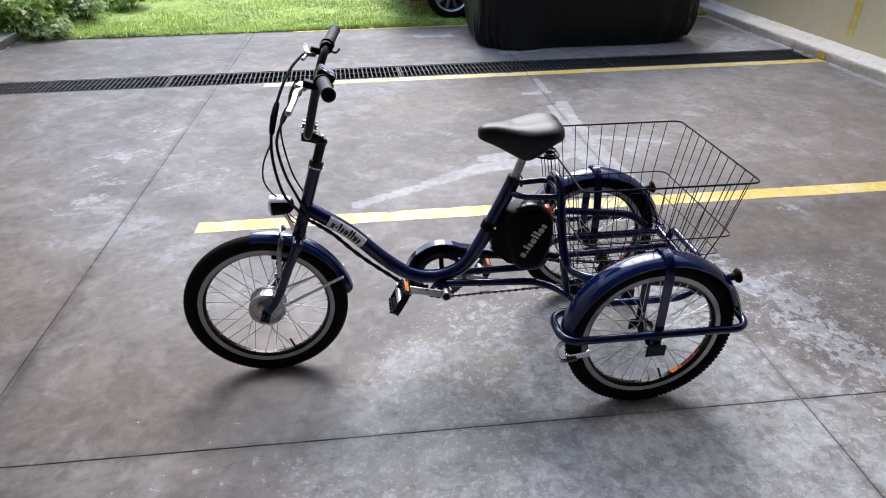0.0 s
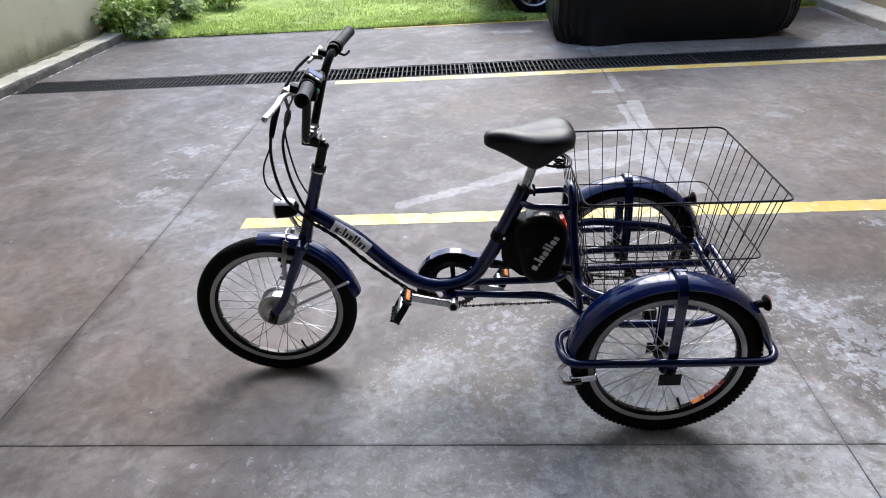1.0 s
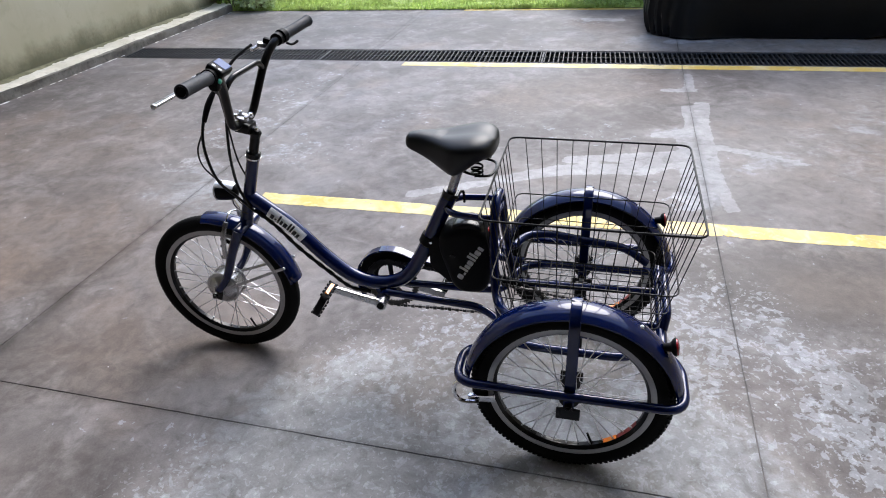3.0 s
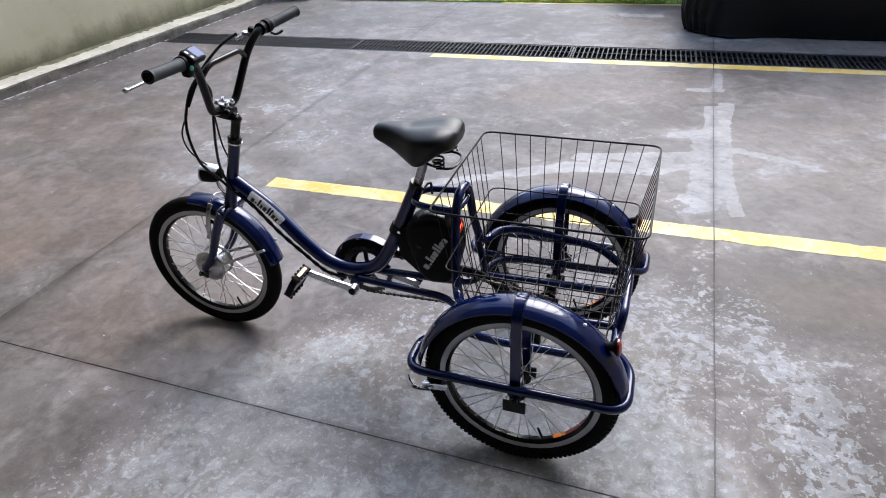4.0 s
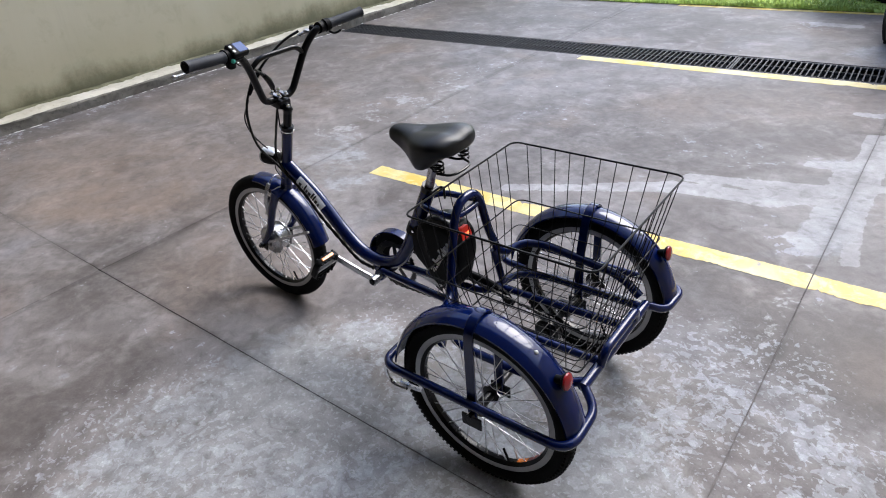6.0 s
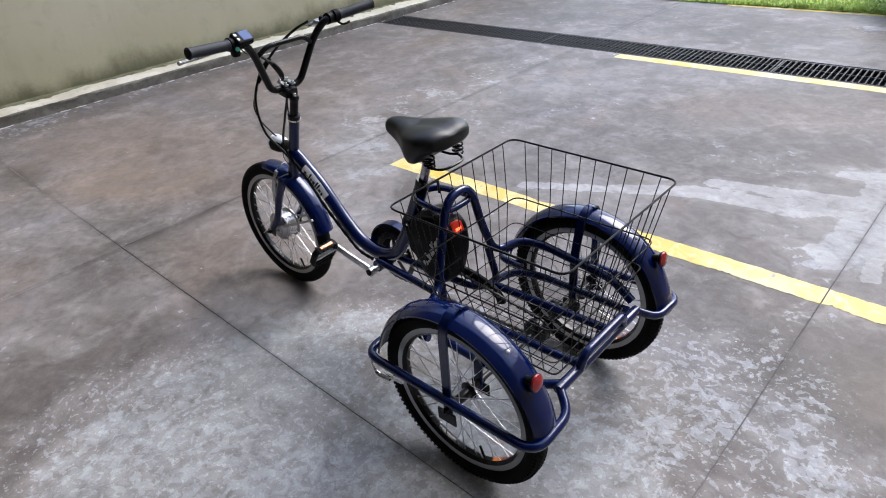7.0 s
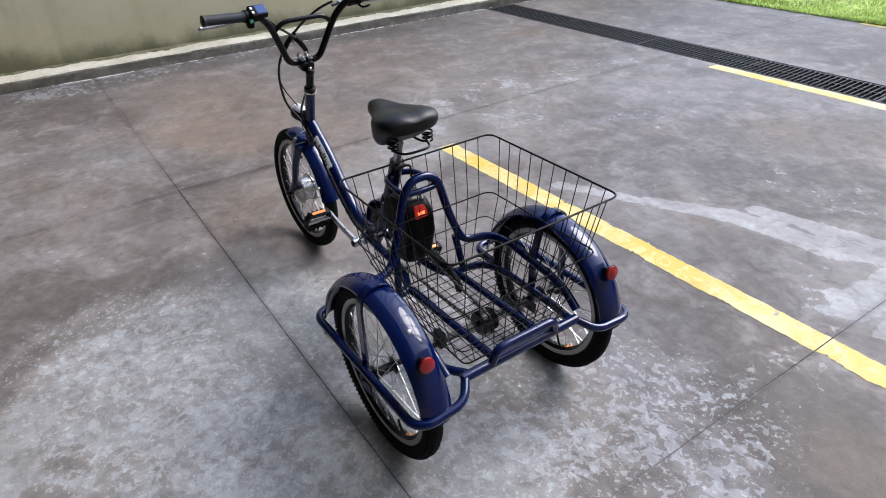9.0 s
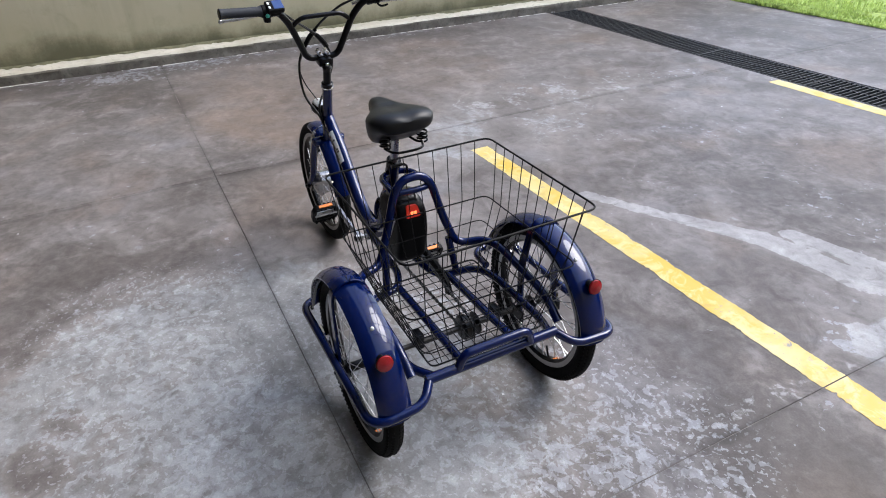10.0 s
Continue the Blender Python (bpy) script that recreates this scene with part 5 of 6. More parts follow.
# ---- fork, steering ----
fork_bm = bmesh.new()
sweep(fork_bm, [HEAD_LO - AX * 0.035, HEAD_LO - AX * 0.002], [0.024, 0.020], 14)
box(fork_bm, (0.036, 0.132, 0.030), pose(*(HEAD_LO - AX * 0.03), 0, 17.5, 0), 0.012, 3)
fork = part("fork", fork_bm, BLUE, trike, "dark blue front fork")
for sgn in (-1, 1):
    blade = spline([HEAD_LO - AX * 0.022 + Vector((0, sgn * 0.052, 0)), (-1.105, sgn * 0.060, 0.43), (-1.145, sgn * 0.062, 0.335), FRONT + Vector((0.010, sgn * 0.063, 0.016))], 6)
    bm = sweep(bmesh.new(), blade, [0.0168 - 0.0045 * i / (len(blade) - 1) for i in range(len(blade))], 14)
    part("fork_blade", bm, BLUE, fork)
    bm = bmesh.new()
    box(bm, (0.030, 0.006, 0.052), pose(FRONT.x, sgn * 0.064, FRONT.z - 0.004, 0, 20, 0), 0.003, 1)
    rod(bm, FRONT + Vector((0, sgn * 0.050, 0)), FRONT + Vector((0, sgn * 0.086, 0)), 0.006, 10)
    rod(bm, FRONT + Vector((0, sgn * 0.067, 0)), FRONT + Vector((0, sgn * 0.078, 0)), 0.0115, 6)
    part("axle_nut", bm, BLACK_PAINT, fork)
    # mudguard stay
    e = FRONT + Vector((math.cos(radians(24)), 0, math.sin(radians(24)))) * (R_FRONT + 0.015)
    part("mudguard_stay", tube([FRONT + Vector((0.02, sgn * 0.060, 0.012)), e + Vector((0, sgn * 0.036, 0))], 0, flat=(0.010, 0.003, (0, 1, 0))), ALLOY, front_guard, "flat alloy stay")
    bm = bmesh.new()
    bmesh.ops.create_uvsphere(bm, u_segments=10, v_segments=8, radius=0.0048, matrix=Matrix.Translation(e + Vector((0, sgn * 0.0385, 0))))
    part("bolt", bm, WHITE_SEAL, front_guard)
    # brake arm
    bm = bmesh.new()
    sweep(bm, spline([(-1.132, sgn * 0.060, 0.408), (-1.130, sgn * 0.060, 0.450), (-1.122, sgn * 0.053, 0.500), (-1.114, sgn * 0.040, 0.532)], 4), 0, flat=(0.015, 0.009, (0, 1, 0)))
    rod(bm, (-1.118, sgn * 0.058, 0.410), (-1.148, sgn * 0.056, 0.408), 0.0075, 12)
    arm = part("brake_arm", bm, ALLOY, fork, "silver brake arm")
    bm = bmesh.new()
    box(bm, (0.052, 0.010, 0.013), pose(-1.130, sgn * 0.033, 0.455, 0, 20, 0), 0.003, 1)
    rod(bm, (-1.136, sgn * 0.034, 0.455), (-1.136, sgn * 0.064, 0.455), 0.004, 8)
    part("brake_pad", bm, BLACK_PLASTIC, arm)
bm = tube(spline([(-1.114, -0.040, 0.534), (-1.120, 0.0, 0.548), (-1.114, 0.040, 0.534)], 4), 0.0022, 8)
part("brake_noodle", bm, CHROME, fork)

stem_top = HEAD_HI + AX * 0.095
bm = bmesh.new()
sweep(bm, [HEAD_HI, HEAD_HI + AX * 0.004, HEAD_HI + AX * 0.022, HEAD_HI + AX * 0.026], [0.021, 0.0225, 0.0225, 0.018], 16)
stem = part("headset", bm, BLACK_PAINT, trike, "black headset collar")
part("headset_ring", sweep(bmesh.new(), [HEAD_HI + AX * 0.004, HEAD_HI + AX * 0.009], 0.0236, 18), CHROME, stem, "thin chromed ring")
bm = bmesh.new()
sweep(bm, [HEAD_HI + AX * 0.02, stem_top], 0.0148, 14)
sweep(bm, [stem_top - AX * 0.02, stem_top - AX * 0.005, stem_top + AX * 0.004], [0.0148, 0.018, 0.012], 14)
part("stem", bm, BLACK_PAINT, trike, "black steel stem")
CLAMP = Vector((-0.998, 0, 0.858))
tip = pose(*CLAMP, 0, 10, 0)
bm = bmesh.new()
box(bm, (0.052, 0.050, 0.030), tip @ Matrix.Translation((0.004, 0, -0.012)), 0.008)
sweep(bm, [CLAMP + Vector((0.004, 0, -0.020)), stem_top - AX * 0.004], [0.0155, 0.0150], 14)
clamp = part("bar_clamp", bm, BLACK_PAINT, trike, "black handlebar clamp with a bolted chrome plate")
for sy in (-1, 1):
    bm = bmesh.new()
    box(bm, (0.046, 0.016, 0.006), tip @ Matrix.Translation((0, sy * 0.014, 0.0160)), 0.002, 2)
    part("clamp_plate", bm, ALLOY, clamp, "chromed clamp plate")
    for sx in (-1, 1):
        bm = bmesh.new()
        lathe(bm, [(0.0, 0.0), (0.0062, 0.0), (0.0062, 0.006), (0.0050, 0.0075), (0.0028, 0.0075), (0.0028, 0.004), (0.0, 0.004)], 12,
              tip @ Matrix.Translation((sx * 0.016, sy * 0.014, 0.0185)) @ Matrix.Rotation(radians(90), 4, 'X'))
        part("bolt", bm, CHROME, clamp)
bm = bmesh.new()
lathe(bm, [(0.0, 0.0), (0.0075, 0.0), (0.0075, 0.007), (0.006, 0.009), (0.0, 0.009)], 12, Matrix.Translation(stem_top + AX * 0.002) @ Matrix.Rotation(radians(90), 4, 'X'))
part("bolt", bm, CHROME, clamp)
half_bar = [(-1.000, 0.0, 0.858), (-1.000, 0.058, 0.858), (-0.962, 0.118, 1.000), (-0.940, 0.158, 1.051), (-0.914, 0.354, 1.067)]
bar = fillet([(x, -y, z) for x, y, z in half_bar[:0:-1]] + half_bar, 0.030, 6)
bars = part("handlebar", tube(bar, 0.0122, 12), BLACK_PAINT, trike, "black high-rise handlebar with a cross brace")
part("cross_brace", tube(fillet([(-0.966, -0.110, 0.984), (-0.957, -0.075, 1.014), (-0.957, 0.075, 1.014), (-0.966, 0.110, 0.984)], 0.03, 5), 0.0085, 10), BLACK_PAINT, bars)
for sgn in (-1, 1):
    a, b = Vector((-0.9325, sgn * 0.214, 1.0556)), Vector((-0.9145, sgn * 0.352, 1.0668))
    d = b - a
    pts, rad = [], []
    for i in range(25):
        pts.append(a + d * i / 24)
        rad.append((0.0165 if i % 2 else 0.0150) if 1 < i < 23 else 0.0175)
    part("grip", sweep(bmesh.new(), pts, rad, 16), GRIP, bars, "ribbed black rubber grip")
    # brake lever with its bracket and adjuster
    base = Vector((-0.943, sgn * 0.180, 1.047))
    bm = bmesh.new()
    rod(bm, base + Vector((0.006, -sgn * 0.012, 0.005)), base + Vector((0.003, sgn * 0.014, 0.005)), 0.0185, 18)
    box(bm, (0.040, 0.022, 0.020), Matrix.Translation(base + Vector((-0.022, 0, -0.004))) @ pose(0, 0, 0, 0, 16, sgn * 10), 0.005)
    lever = part("lever_mount", bm, BLACK_PLASTIC, bars)
    bm = bmesh.new()
    box(bm, (0.030, 0.030, 0.013), Matrix.Translation(base + Vector((-0.044, -sgn * 0.010, -0.010))) @ pose(0, 0, 0, 0, 16, sgn * 24), 0.004)
    rod(bm, base + Vector((-0.050, -sgn * 0.016, -0.010)), base + Vector((-0.064, -sgn * 0.044, -0.018)), 0.0058, 12)
    part("adjuster", bm, ALLOY, lever, "silver cable adjuster")
    pts = spline([base + Vector((-0.034, -sgn * 0.004, -0.010)), base + Vector((-0.056, sgn * 0.022, -0.014)), base + Vector((-0.060, sgn * 0.075, -0.020)), base + Vector((-0.068, sgn * 0.158, -0.024))], 5)
    bm = sweep(bmesh.new(), pts, 0, flat=(0.015, 0.008, (0, 0, 1)))
    bmesh.ops.create_uvsphere(bm, u_segments=10, v_segments=8, radius=0.0075, matrix=Matrix.Translation(pts[-1]))
    part("brake_lever", bm, ALLOY, bars, "silver brake lever")
# thumb lever of the shifter beside the far grip
bm = bmesh.new()
rod(bm, (-0.936, 0.196, 1.054), (-0.933, 0.212, 1.055), 0.021, 18)
sweep(bm, spline([(-0.925, 0.204, 1.035), (-0.913, 0.212, 1.028), (-0.905, 0.226, 1.030), (-0.901, 0.234, 1.034)], 4), 0.0038, 8)
part("shifter", bm, BLACK_PLASTIC, bars, "black thumb shifter")
# display, throttle and switch
bm = bmesh.new()
tilt_d = pose(-0.926, -0.168, 1.066, 0, 36, 4)
box(bm, (0.047, 0.059, 0.020), tilt_d, 0.007, 3)
rod(bm, (-0.937, -0.188, 1.0535), (-0.940, -0.154, 1.051), 0.0185, 16)
disp = part("display", bm, BLACK_PLASTIC, bars, "small display with a blue glass face")
bm = bmesh.new()
box(bm, (0.036, 0.034, 0.003), tilt_d @ Matrix.Translation((0, 0.010, 0.0098)), 0.001, 1)
part("screen", bm, SCREEN, disp, "dark blue glass screen")
bm = bmesh.new()
for k in (-1, 1):
    box(bm, (0.010, 0.008, 0.003), tilt_d @ Matrix.Translation((k * 0.009, -0.020, 0.0100)), 0.001, 1)
part("button", bm, GREY_PRINT, disp, "pale buttons beside the screen")
bm = bmesh.new()
rod(bm, (-0.934, -0.212, 1.0555), (-0.937, -0.188, 1.0535), 0.0205, 18)
box(bm, (0.026, 0.024, 0.036), pose(-0.927, -0.198, 1.037, 0, 10, 0), 0.008)
sw = part("switch", bm, BLACK_PLASTIC, bars)
bm = bmesh.new()
lathe(bm, [(0.0, 0.0), (0.0068, 0.0), (0.0068, 0.003), (0.004, 0.0055), (0.0, 0.006)], 14, pose(-0.9135, -0.198, 1.043) @ Matrix.Rotation(radians(-90), 4, 'Z'))
part("button", bm, GREEN_BUTTON, sw, "green push button")

# cables
def cable(pts, r=0.0032, k=8, name="cable"):
    return part(name, tube(spline(pts, k), r, 7), CABLE, bars)


cable([(-1.004, 0.140, 1.044), (-1.040, 0.090, 1.015), (-1.075, 0.020, 0.955), (-1.098, -0.040, 0.878), (-1.102, -0.068, 0.798), (-1.087, -0.065, 0.696), (-1.058, -0.030, 0.623), (-1.020, -0.016, 0.570)], 0.0046)
cable([(-1.004, -0.140, 1.042), (-1.028, -0.085, 0.995), (-1.049, -0.002, 0.930), (-1.075, 0.042, 0.878), (-1.104, 0.066, 0.800), (-1.088, 0.026, 0.722), (-1.050, -0.024, 0.655), (-1.024, -0.024, 0.590)], 0.0046)
cable([(-1.100, -0.050, 0.850), (-1.130, -0.060, 0.790), (-1.140, -0.045, 0.730), (-1.128, -0.020, 0.680), (-1.112, -0.006, 0.655)], 0.0026)
cable([(-0.945, -0.150, 1.050), (-1.000, -0.090, 1.000), (-1.050, -0.010, 0.930), (-1.085, 0.048, 0.840), (-1.066, 0.030, 0.720), (-1.030, 0.018, 0.640), (-1.020, 0.012, 0.585)], 0.0028)
cable([(-0.945, -0.168, 1.052), (-0.985, -0.150, 1.030), (-1.000, -0.120, 1.000), (-1.008, -0.090, 0.990)], 0.0024)
for line in (((-1.079, 0.010, 0.942), (-1.090, -0.018, 0.910), (-1.099, -0.043, 0.868)), ((-1.049, -0.002, 0.930), (-1.062, 0.022, 0.904), (-1.078, 0.046, 0.872))):
    pts = spline(line, 5)
    part("cable_sleeve", tube(pts, [0.0066 + 0.0028 * math.sin(math.pi * i / (len(pts) - 1)) for i in range(len(pts))], 8), BLACK_PLASTIC, bars)
# harness slung under the main tube
run = spline([(-1.020, -0.012, 0.570), (-0.960, -0.012, 0.522), (-0.885, -0.014, 0.442), (-0.800, -0.014, 0.366), (-0.730, -0.012, 0.310), (-0.66, -0.012, 0.298)], 8)
part("harness", tube(run, [0.0062 + 0.0014 * math.sin(i * 2.1) for i in range(len(run))], 8), CABLE, frame_part, "black wiring harness tied under the tube")

# ---- headlight ----
lamp_m = pose(-1.108, -0.004, 0.628) @ Matrix.Rotation(radians(90), 4, 'Z')
bm = bmesh.new()
lathe(bm, [(0.0, -0.040), (0.012, -0.039), (0.022, -0.032), (0.028, -0.018), (0.0305, 0.0), (0.0310, 0.024), (0.0, 0.024)], 28, lamp_m)
lamp = part("headlight", bm, BLACK_PLASTIC, trike, "round black headlight with a silver crown")
bm = bmesh.new()
lathe(bm, [(0.0226, -0.032), (0.0288, -0.018), (0.0314, 0.0), (0.0322, 0.024), (0.0312, 0.024), (0.0300, 0.0), (0.0276, -0.018), (0.0218, -0.032)], 20, lamp_m, (44, 140), True)
part("crown", bm, LAMP_SILVER, lamp, "silver crown over the lamp")
bm = bmesh.new()
lathe(bm, [(0.0300, 0.0242), (0.0325, 0.0255), (0.0325, 0.0290), (0.0300, 0.0300), (0.024, 0.034), (0.013, 0.037), (0.0, 0.038)], 28, lamp_m)
part("lens", bm, CLEAR_LENS, lamp, "clear lamp lens")
bm = tube(spline([(-1.102, 0, 0.602), (-1.090, 0, 0.575), (-1.078, 0, 0.540)], 4), 0, flat=(0.014, 0.004, (0, 1, 0)))
part("lamp_bracket", bm, CHROME, lamp)
for dy in (-0.010, 0.008):
    cable([(-1.090, dy, 0.604), (-1.085, dy * 1.5, 0.585), (-1.066, dy * 1.6, 0.566), (-1.040, dy * 2.2, 0.560)], 0.0017, 5, "lamp_wire")

# ---- saddle ----
def saddle():
    """Loft along x: (x, half width, height of the top, depth of the skirt, how far the skirt tucks in)."""
    secs = [(-0.502, 0.008, 0.838, 0.020, 0.0), (-0.498, 0.020, 0.846, 0.032, 0.0), (-0.488, 0.028, 0.853, 0.044, 0.0), (-0.462, 0.034, 0.857, 0.060, 0.0), (-0.430, 0.045, 0.857, 0.076, 0.0),
            (-0.395, 0.066, 0.857, 0.094, -0.02), (-0.362, 0.088, 0.860, 0.108, -0.03), (-0.330, 0.098, 0.865, 0.098, 0.02), (-0.298, 0.100, 0.869, 0.076, 0.08), (-0.272, 0.089, 0.867, 0.060, 0.12),
            (-0.255, 0.070, 0.860, 0.048, 0.15), (-0.247, 0.036, 0.852, 0.032, 0.2)]
    bm = bmesh.new()
    rings = []
    for x, w, top, depth, tuck in [(*spline([a_[:3] for a_ in secs], 3)[i], *spline([(a_[3], a_[4], 0) for a_ in secs], 3)[i][:2]) for i in range(3 * len(secs) - 2)]:
        ring_ = []
        crown = min(0.030, depth * 0.6)
        for i in range(40):
            a = 2 * math.pi * i / 40
            c, s_ = math.cos(a), math.sin(a)
            if s_ >= 0:
                y = w * math.copysign(abs(c) ** 0.80, c)
                z = top - crown + crown * s_ ** 0.85 - 0.006 * math.exp(-(y / 0.024) ** 2) * (1 if x > -0.40 else 0.2)
            else:
                y = w * math.copysign(abs(c) ** 0.42, c) * (1 - tuck * abs(s_) ** 1.5)
                z = top - crown - (depth - crown) * abs(s_) ** 0.75
            ring_.append(bm.verts.new((x, y, z)))
        rings.append(ring_)
    for a, b in zip(rings, rings[1:]):
        for j in range(40):
            bm.faces.new((a[j], a[(j + 1) % 40], b[(j + 1) % 40], b[j]))
    bm.faces.new(rings[0])
    bm.faces.new(rings[-1][::-1])
    return bm


seat = part("saddle", saddle(), VINYL, trike, "wide padded black vinyl saddle")
part("seat_post", tube([(-0.386, 0, 0.660), (-0.350, 0, 0.770)], 0.0138, 14), ALLOY, trike, "silver seat post")
bm = bmesh.new()
rod(bm, (-0.352, -0.03, 0.772), (-0.352, 0.03, 0.772), 0.014, 12)
part("seat_clamp", bm, BLACK_PAINT, seat)
part("spring_bar", tube(spline([(-0.300, -0.060, 0.760), (-0.262, -0.045, 0.757), (-0.252, 0.0, 0.757), (-0.262, 0.045, 0.757), (-0.300, 0.060, 0.760)], 5), 0.0038, 8), BLACK_PAINT, seat)
for sgn in (-1, 1):
    pts = []
    for i in range(31):
        a = 2 * math.pi * i / 12
        pts.append((-0.292 + 0.015 * math.cos(a), sgn * 0.060 + 0.015 * math.sin(a), 0.764 + 0.012 * i / 12))
    part("spring", tube(pts, 0.003, 6), BLACK_PAINT, seat, "coiled black saddle spring")
    part("seat_rail", tube(spline([(-0.286, sgn * 0.056, 0.763), (-0.32, sgn * 0.045, 0.760), (-0.40, sgn * 0.022, 0.782), (-0.49, sgn * 0.010, 0.822)], 5), 0.0038, 8), BLACK_PAINT, seat)

# ---- battery behind the seat tube ----
def pod(outline, half, slices):
    """Lofts an outline of (x, z) across y; slices: (share of the half width, size of the outline there)."""
    cx_, cz_ = sum(p[0] for p in outline) / len(outline), sum(p[1] for p in outline) / len(outline)
    bm = bmesh.new()
    rings = [[bm.verts.new((cx_ + (x - cx_) * f, half * v, cz_ + (z - cz_) * f)) for x, z in outline] for v, f in slices]
    k = len(outline)
    for a, b in zip(rings, rings[1:]):
        for j in range(k):
            bm.faces.new((a[j], a[(j + 1) % k], b[(j + 1) % k], b[j]))
    bm.faces.new(rings[0])
    bm.faces.new(rings[-1][::-1])
    return bm


ROUND = [(-1, 0.74), (-0.985, 0.80), (-0.93, 0.875), (-0.84, 0.935), (-0.68, 0.975), (-0.4, 0.995), (0, 1), (0.4, 0.995), (0.68, 0.975), (0.84, 0.935), (0.93, 0.875), (0.985, 0.80), (1, 0.74)]
out = fillet([(-0.422, 0, 0.515), (-0.412, 0, 0.566), (-0.36, 0, 0.584), (-0.296, 0, 0.588), (-0.254, 0, 0.556), (-0.246, 0, 0.480), (-0.276, 0, 0.358), (-0.352, 0, 0.352), (-0.380, 0, 0.380)], 0.030, 5, True)
battery = part("battery", pod([(p.x, p.z) for p in out], 0.052, ROUND), BLACK_PLASTIC, trike, "black plastic battery case")
out = fillet([(-0.392, 0, 0.545), (-0.380, 0, 0.582), (-0.335, 0, 0.600), (-0.288, 0, 0.590), (-0.262, 0, 0.545)], 0.022, 5, True)
part("battery_cap", pod([(p.x, p.z) for p in out], 0.040, ROUND), BLACK_PAINT, battery, "domed glossy black cap on the battery")
lens_m = Matrix.Translation((-0.2600, 0, 0.552)) @ Matrix.Rotation(radians(-90), 4, 'Z') @ Matrix.Rotation(radians(14), 4, 'X')
bm = bmesh.new()
out = fillet([(-0.017, 0, 0.021), (0.017, 0, 0.021), (0.025, 0, -0.018), (-0.025, 0, -0.018)], 0.007, 3, True)
prism(bm, [(p.x, p.z) for p in out], -0.020, 0.005, 0.002, 2)
bm.transform(lens_m)
tail = part("tail_light", bm, LIT_RED, battery, "lit red tail light set in the battery")
bm = bmesh.new()
for y in (-0.009, 0.009):
    box(bm, (0.011, 0.002, 0.009), lens_m @ Matrix.Translation((y * 0.7, 0.0052, -0.003)), 0.0008, 1)
part("lamp_core", bm, GLOW, tail, "glowing orange lamp core")
bm = bmesh.new()
lathe(bm, [(0.0, -0.055), (0.007, -0.055), (0.008, -0.051), (0.008, -0.04)], 16, Matrix.Translation((-0.372, 0.0, 0.490)))
part("key_lock", bm, BLACK_PAINT, battery)
bm = bmesh.new()
out = fillet([(-0.452, 0, 0.505), (-0.442, 0, 0.535), (-0.405, 0, 0.535), (-0.355, 0, 0.420), (-0.355, 0, 0.372), (-0.385, 0, 0.370), (-0.450, 0, 0.430)], 0.012, 3, True)
prism(bm, [(p.x, p.z) for p in out], -0.024, 0.024, 0.006, 2)
part("battery_mount", bm, BLACK_PLASTIC, battery, "black mounting block on the seat tube")
UP = Vector((0.050, 0, 0.107)).normalized()
for p0 in (Vector((-0.4555, 0, 0.512)),):
    bm = bmesh.new()
    sweep(bm, [p0 - UP * 0.016, p0 - UP * 0.014, p0 + UP * 0.014, p0 + UP * 0.016], [0.0255, 0.0272, 0.0272, 0.0255], 18)
    band = part("clamp_band", bm, BLACK_PLASTIC, battery, "black clamp band round the seat tube")
    bm = bmesh.new()
    rod(bm, p0 + Vector((0.012, -0.030, 0.004)), p0 + Vector((0.012, -0.024, 0.004)), 0.0045, 8)
    part("screw", bm, CHROME, band)
# print on the case and on the tube: the maker's wordmark as plain strokes
def strokes(parent, mat, origin, along, up, size, heights, depth=0.0006, name="print_stroke"):
    along, up = Vector(along).normalized(), Vector(up).normalized()
    x = 0.0
    nrm = along.cross(up)
    for h, w in heights:
        c = Vector(origin) + along * (x + w / 2) * size + up * (h / 2) * size
        m = Matrix((along, nrm, up)).transposed().to_4x4()
        m.translation = c
        bm = bmesh.new()
        box(bm, (w * size, depth, h * size), m, min(w, h) * size * 0.3, 2)
        part(name, bm, mat, parent)
        x += w + 0.16


MARK = [(0.62, 0.50), (0.22, 0.28), (1.0, 0.26), (0.62, 0.34), (0.62, 0.52), (1.0, 0.26), (1.0, 0.26), (0.62, 0.50), (0.62, 0.34)]
strokes(battery, GREY_PRINT, (-0.346, -0.0522, 0.412), (0.52, 0, 0.85), (-0.85, 0, 0.52), 0.029, MARK)
STOPS = [0.0]
for a, b in zip(main, main[1:]):
    STOPS.append(STOPS[-1] + (b - a).length)


def on_tube(dist, angle, r):
    """A point on the main tube's skin: angle 0 faces its left-hand side, 90 the top."""
    k = max(i for i in range(len(STOPS) - 1) if STOPS[i] <= dist)
    f = (dist - STOPS[k]) / (STOPS[k + 1] - STOPS[k])
    t = (main[k + 1] - main[k]).normalized()
    n = Vector((0, -1, 0)).cross(t) * -1
    if n.z < 0:
        n = -n
    a = radians(angle)
    return main[k].lerp(main[k + 1], f) + (Vector((0, -1, 0)) * math.cos(a) + n * math.sin(a)) * r


def wrap(bm, d0, d1, a0, a1, r, nd=8, na=8):
    grid = [[bm.verts.new(on_tube(d0 + (d1 - d0) * i / nd, a0 + (a1 - a0) * j / na, r)) for j in range(na + 1)] for i in range(nd + 1)]
    for i in range(nd):
        for j in range(na):
            bm.faces.new((grid[i][j], grid[i + 1][j], grid[i + 1][j + 1], grid[i][j + 1]))


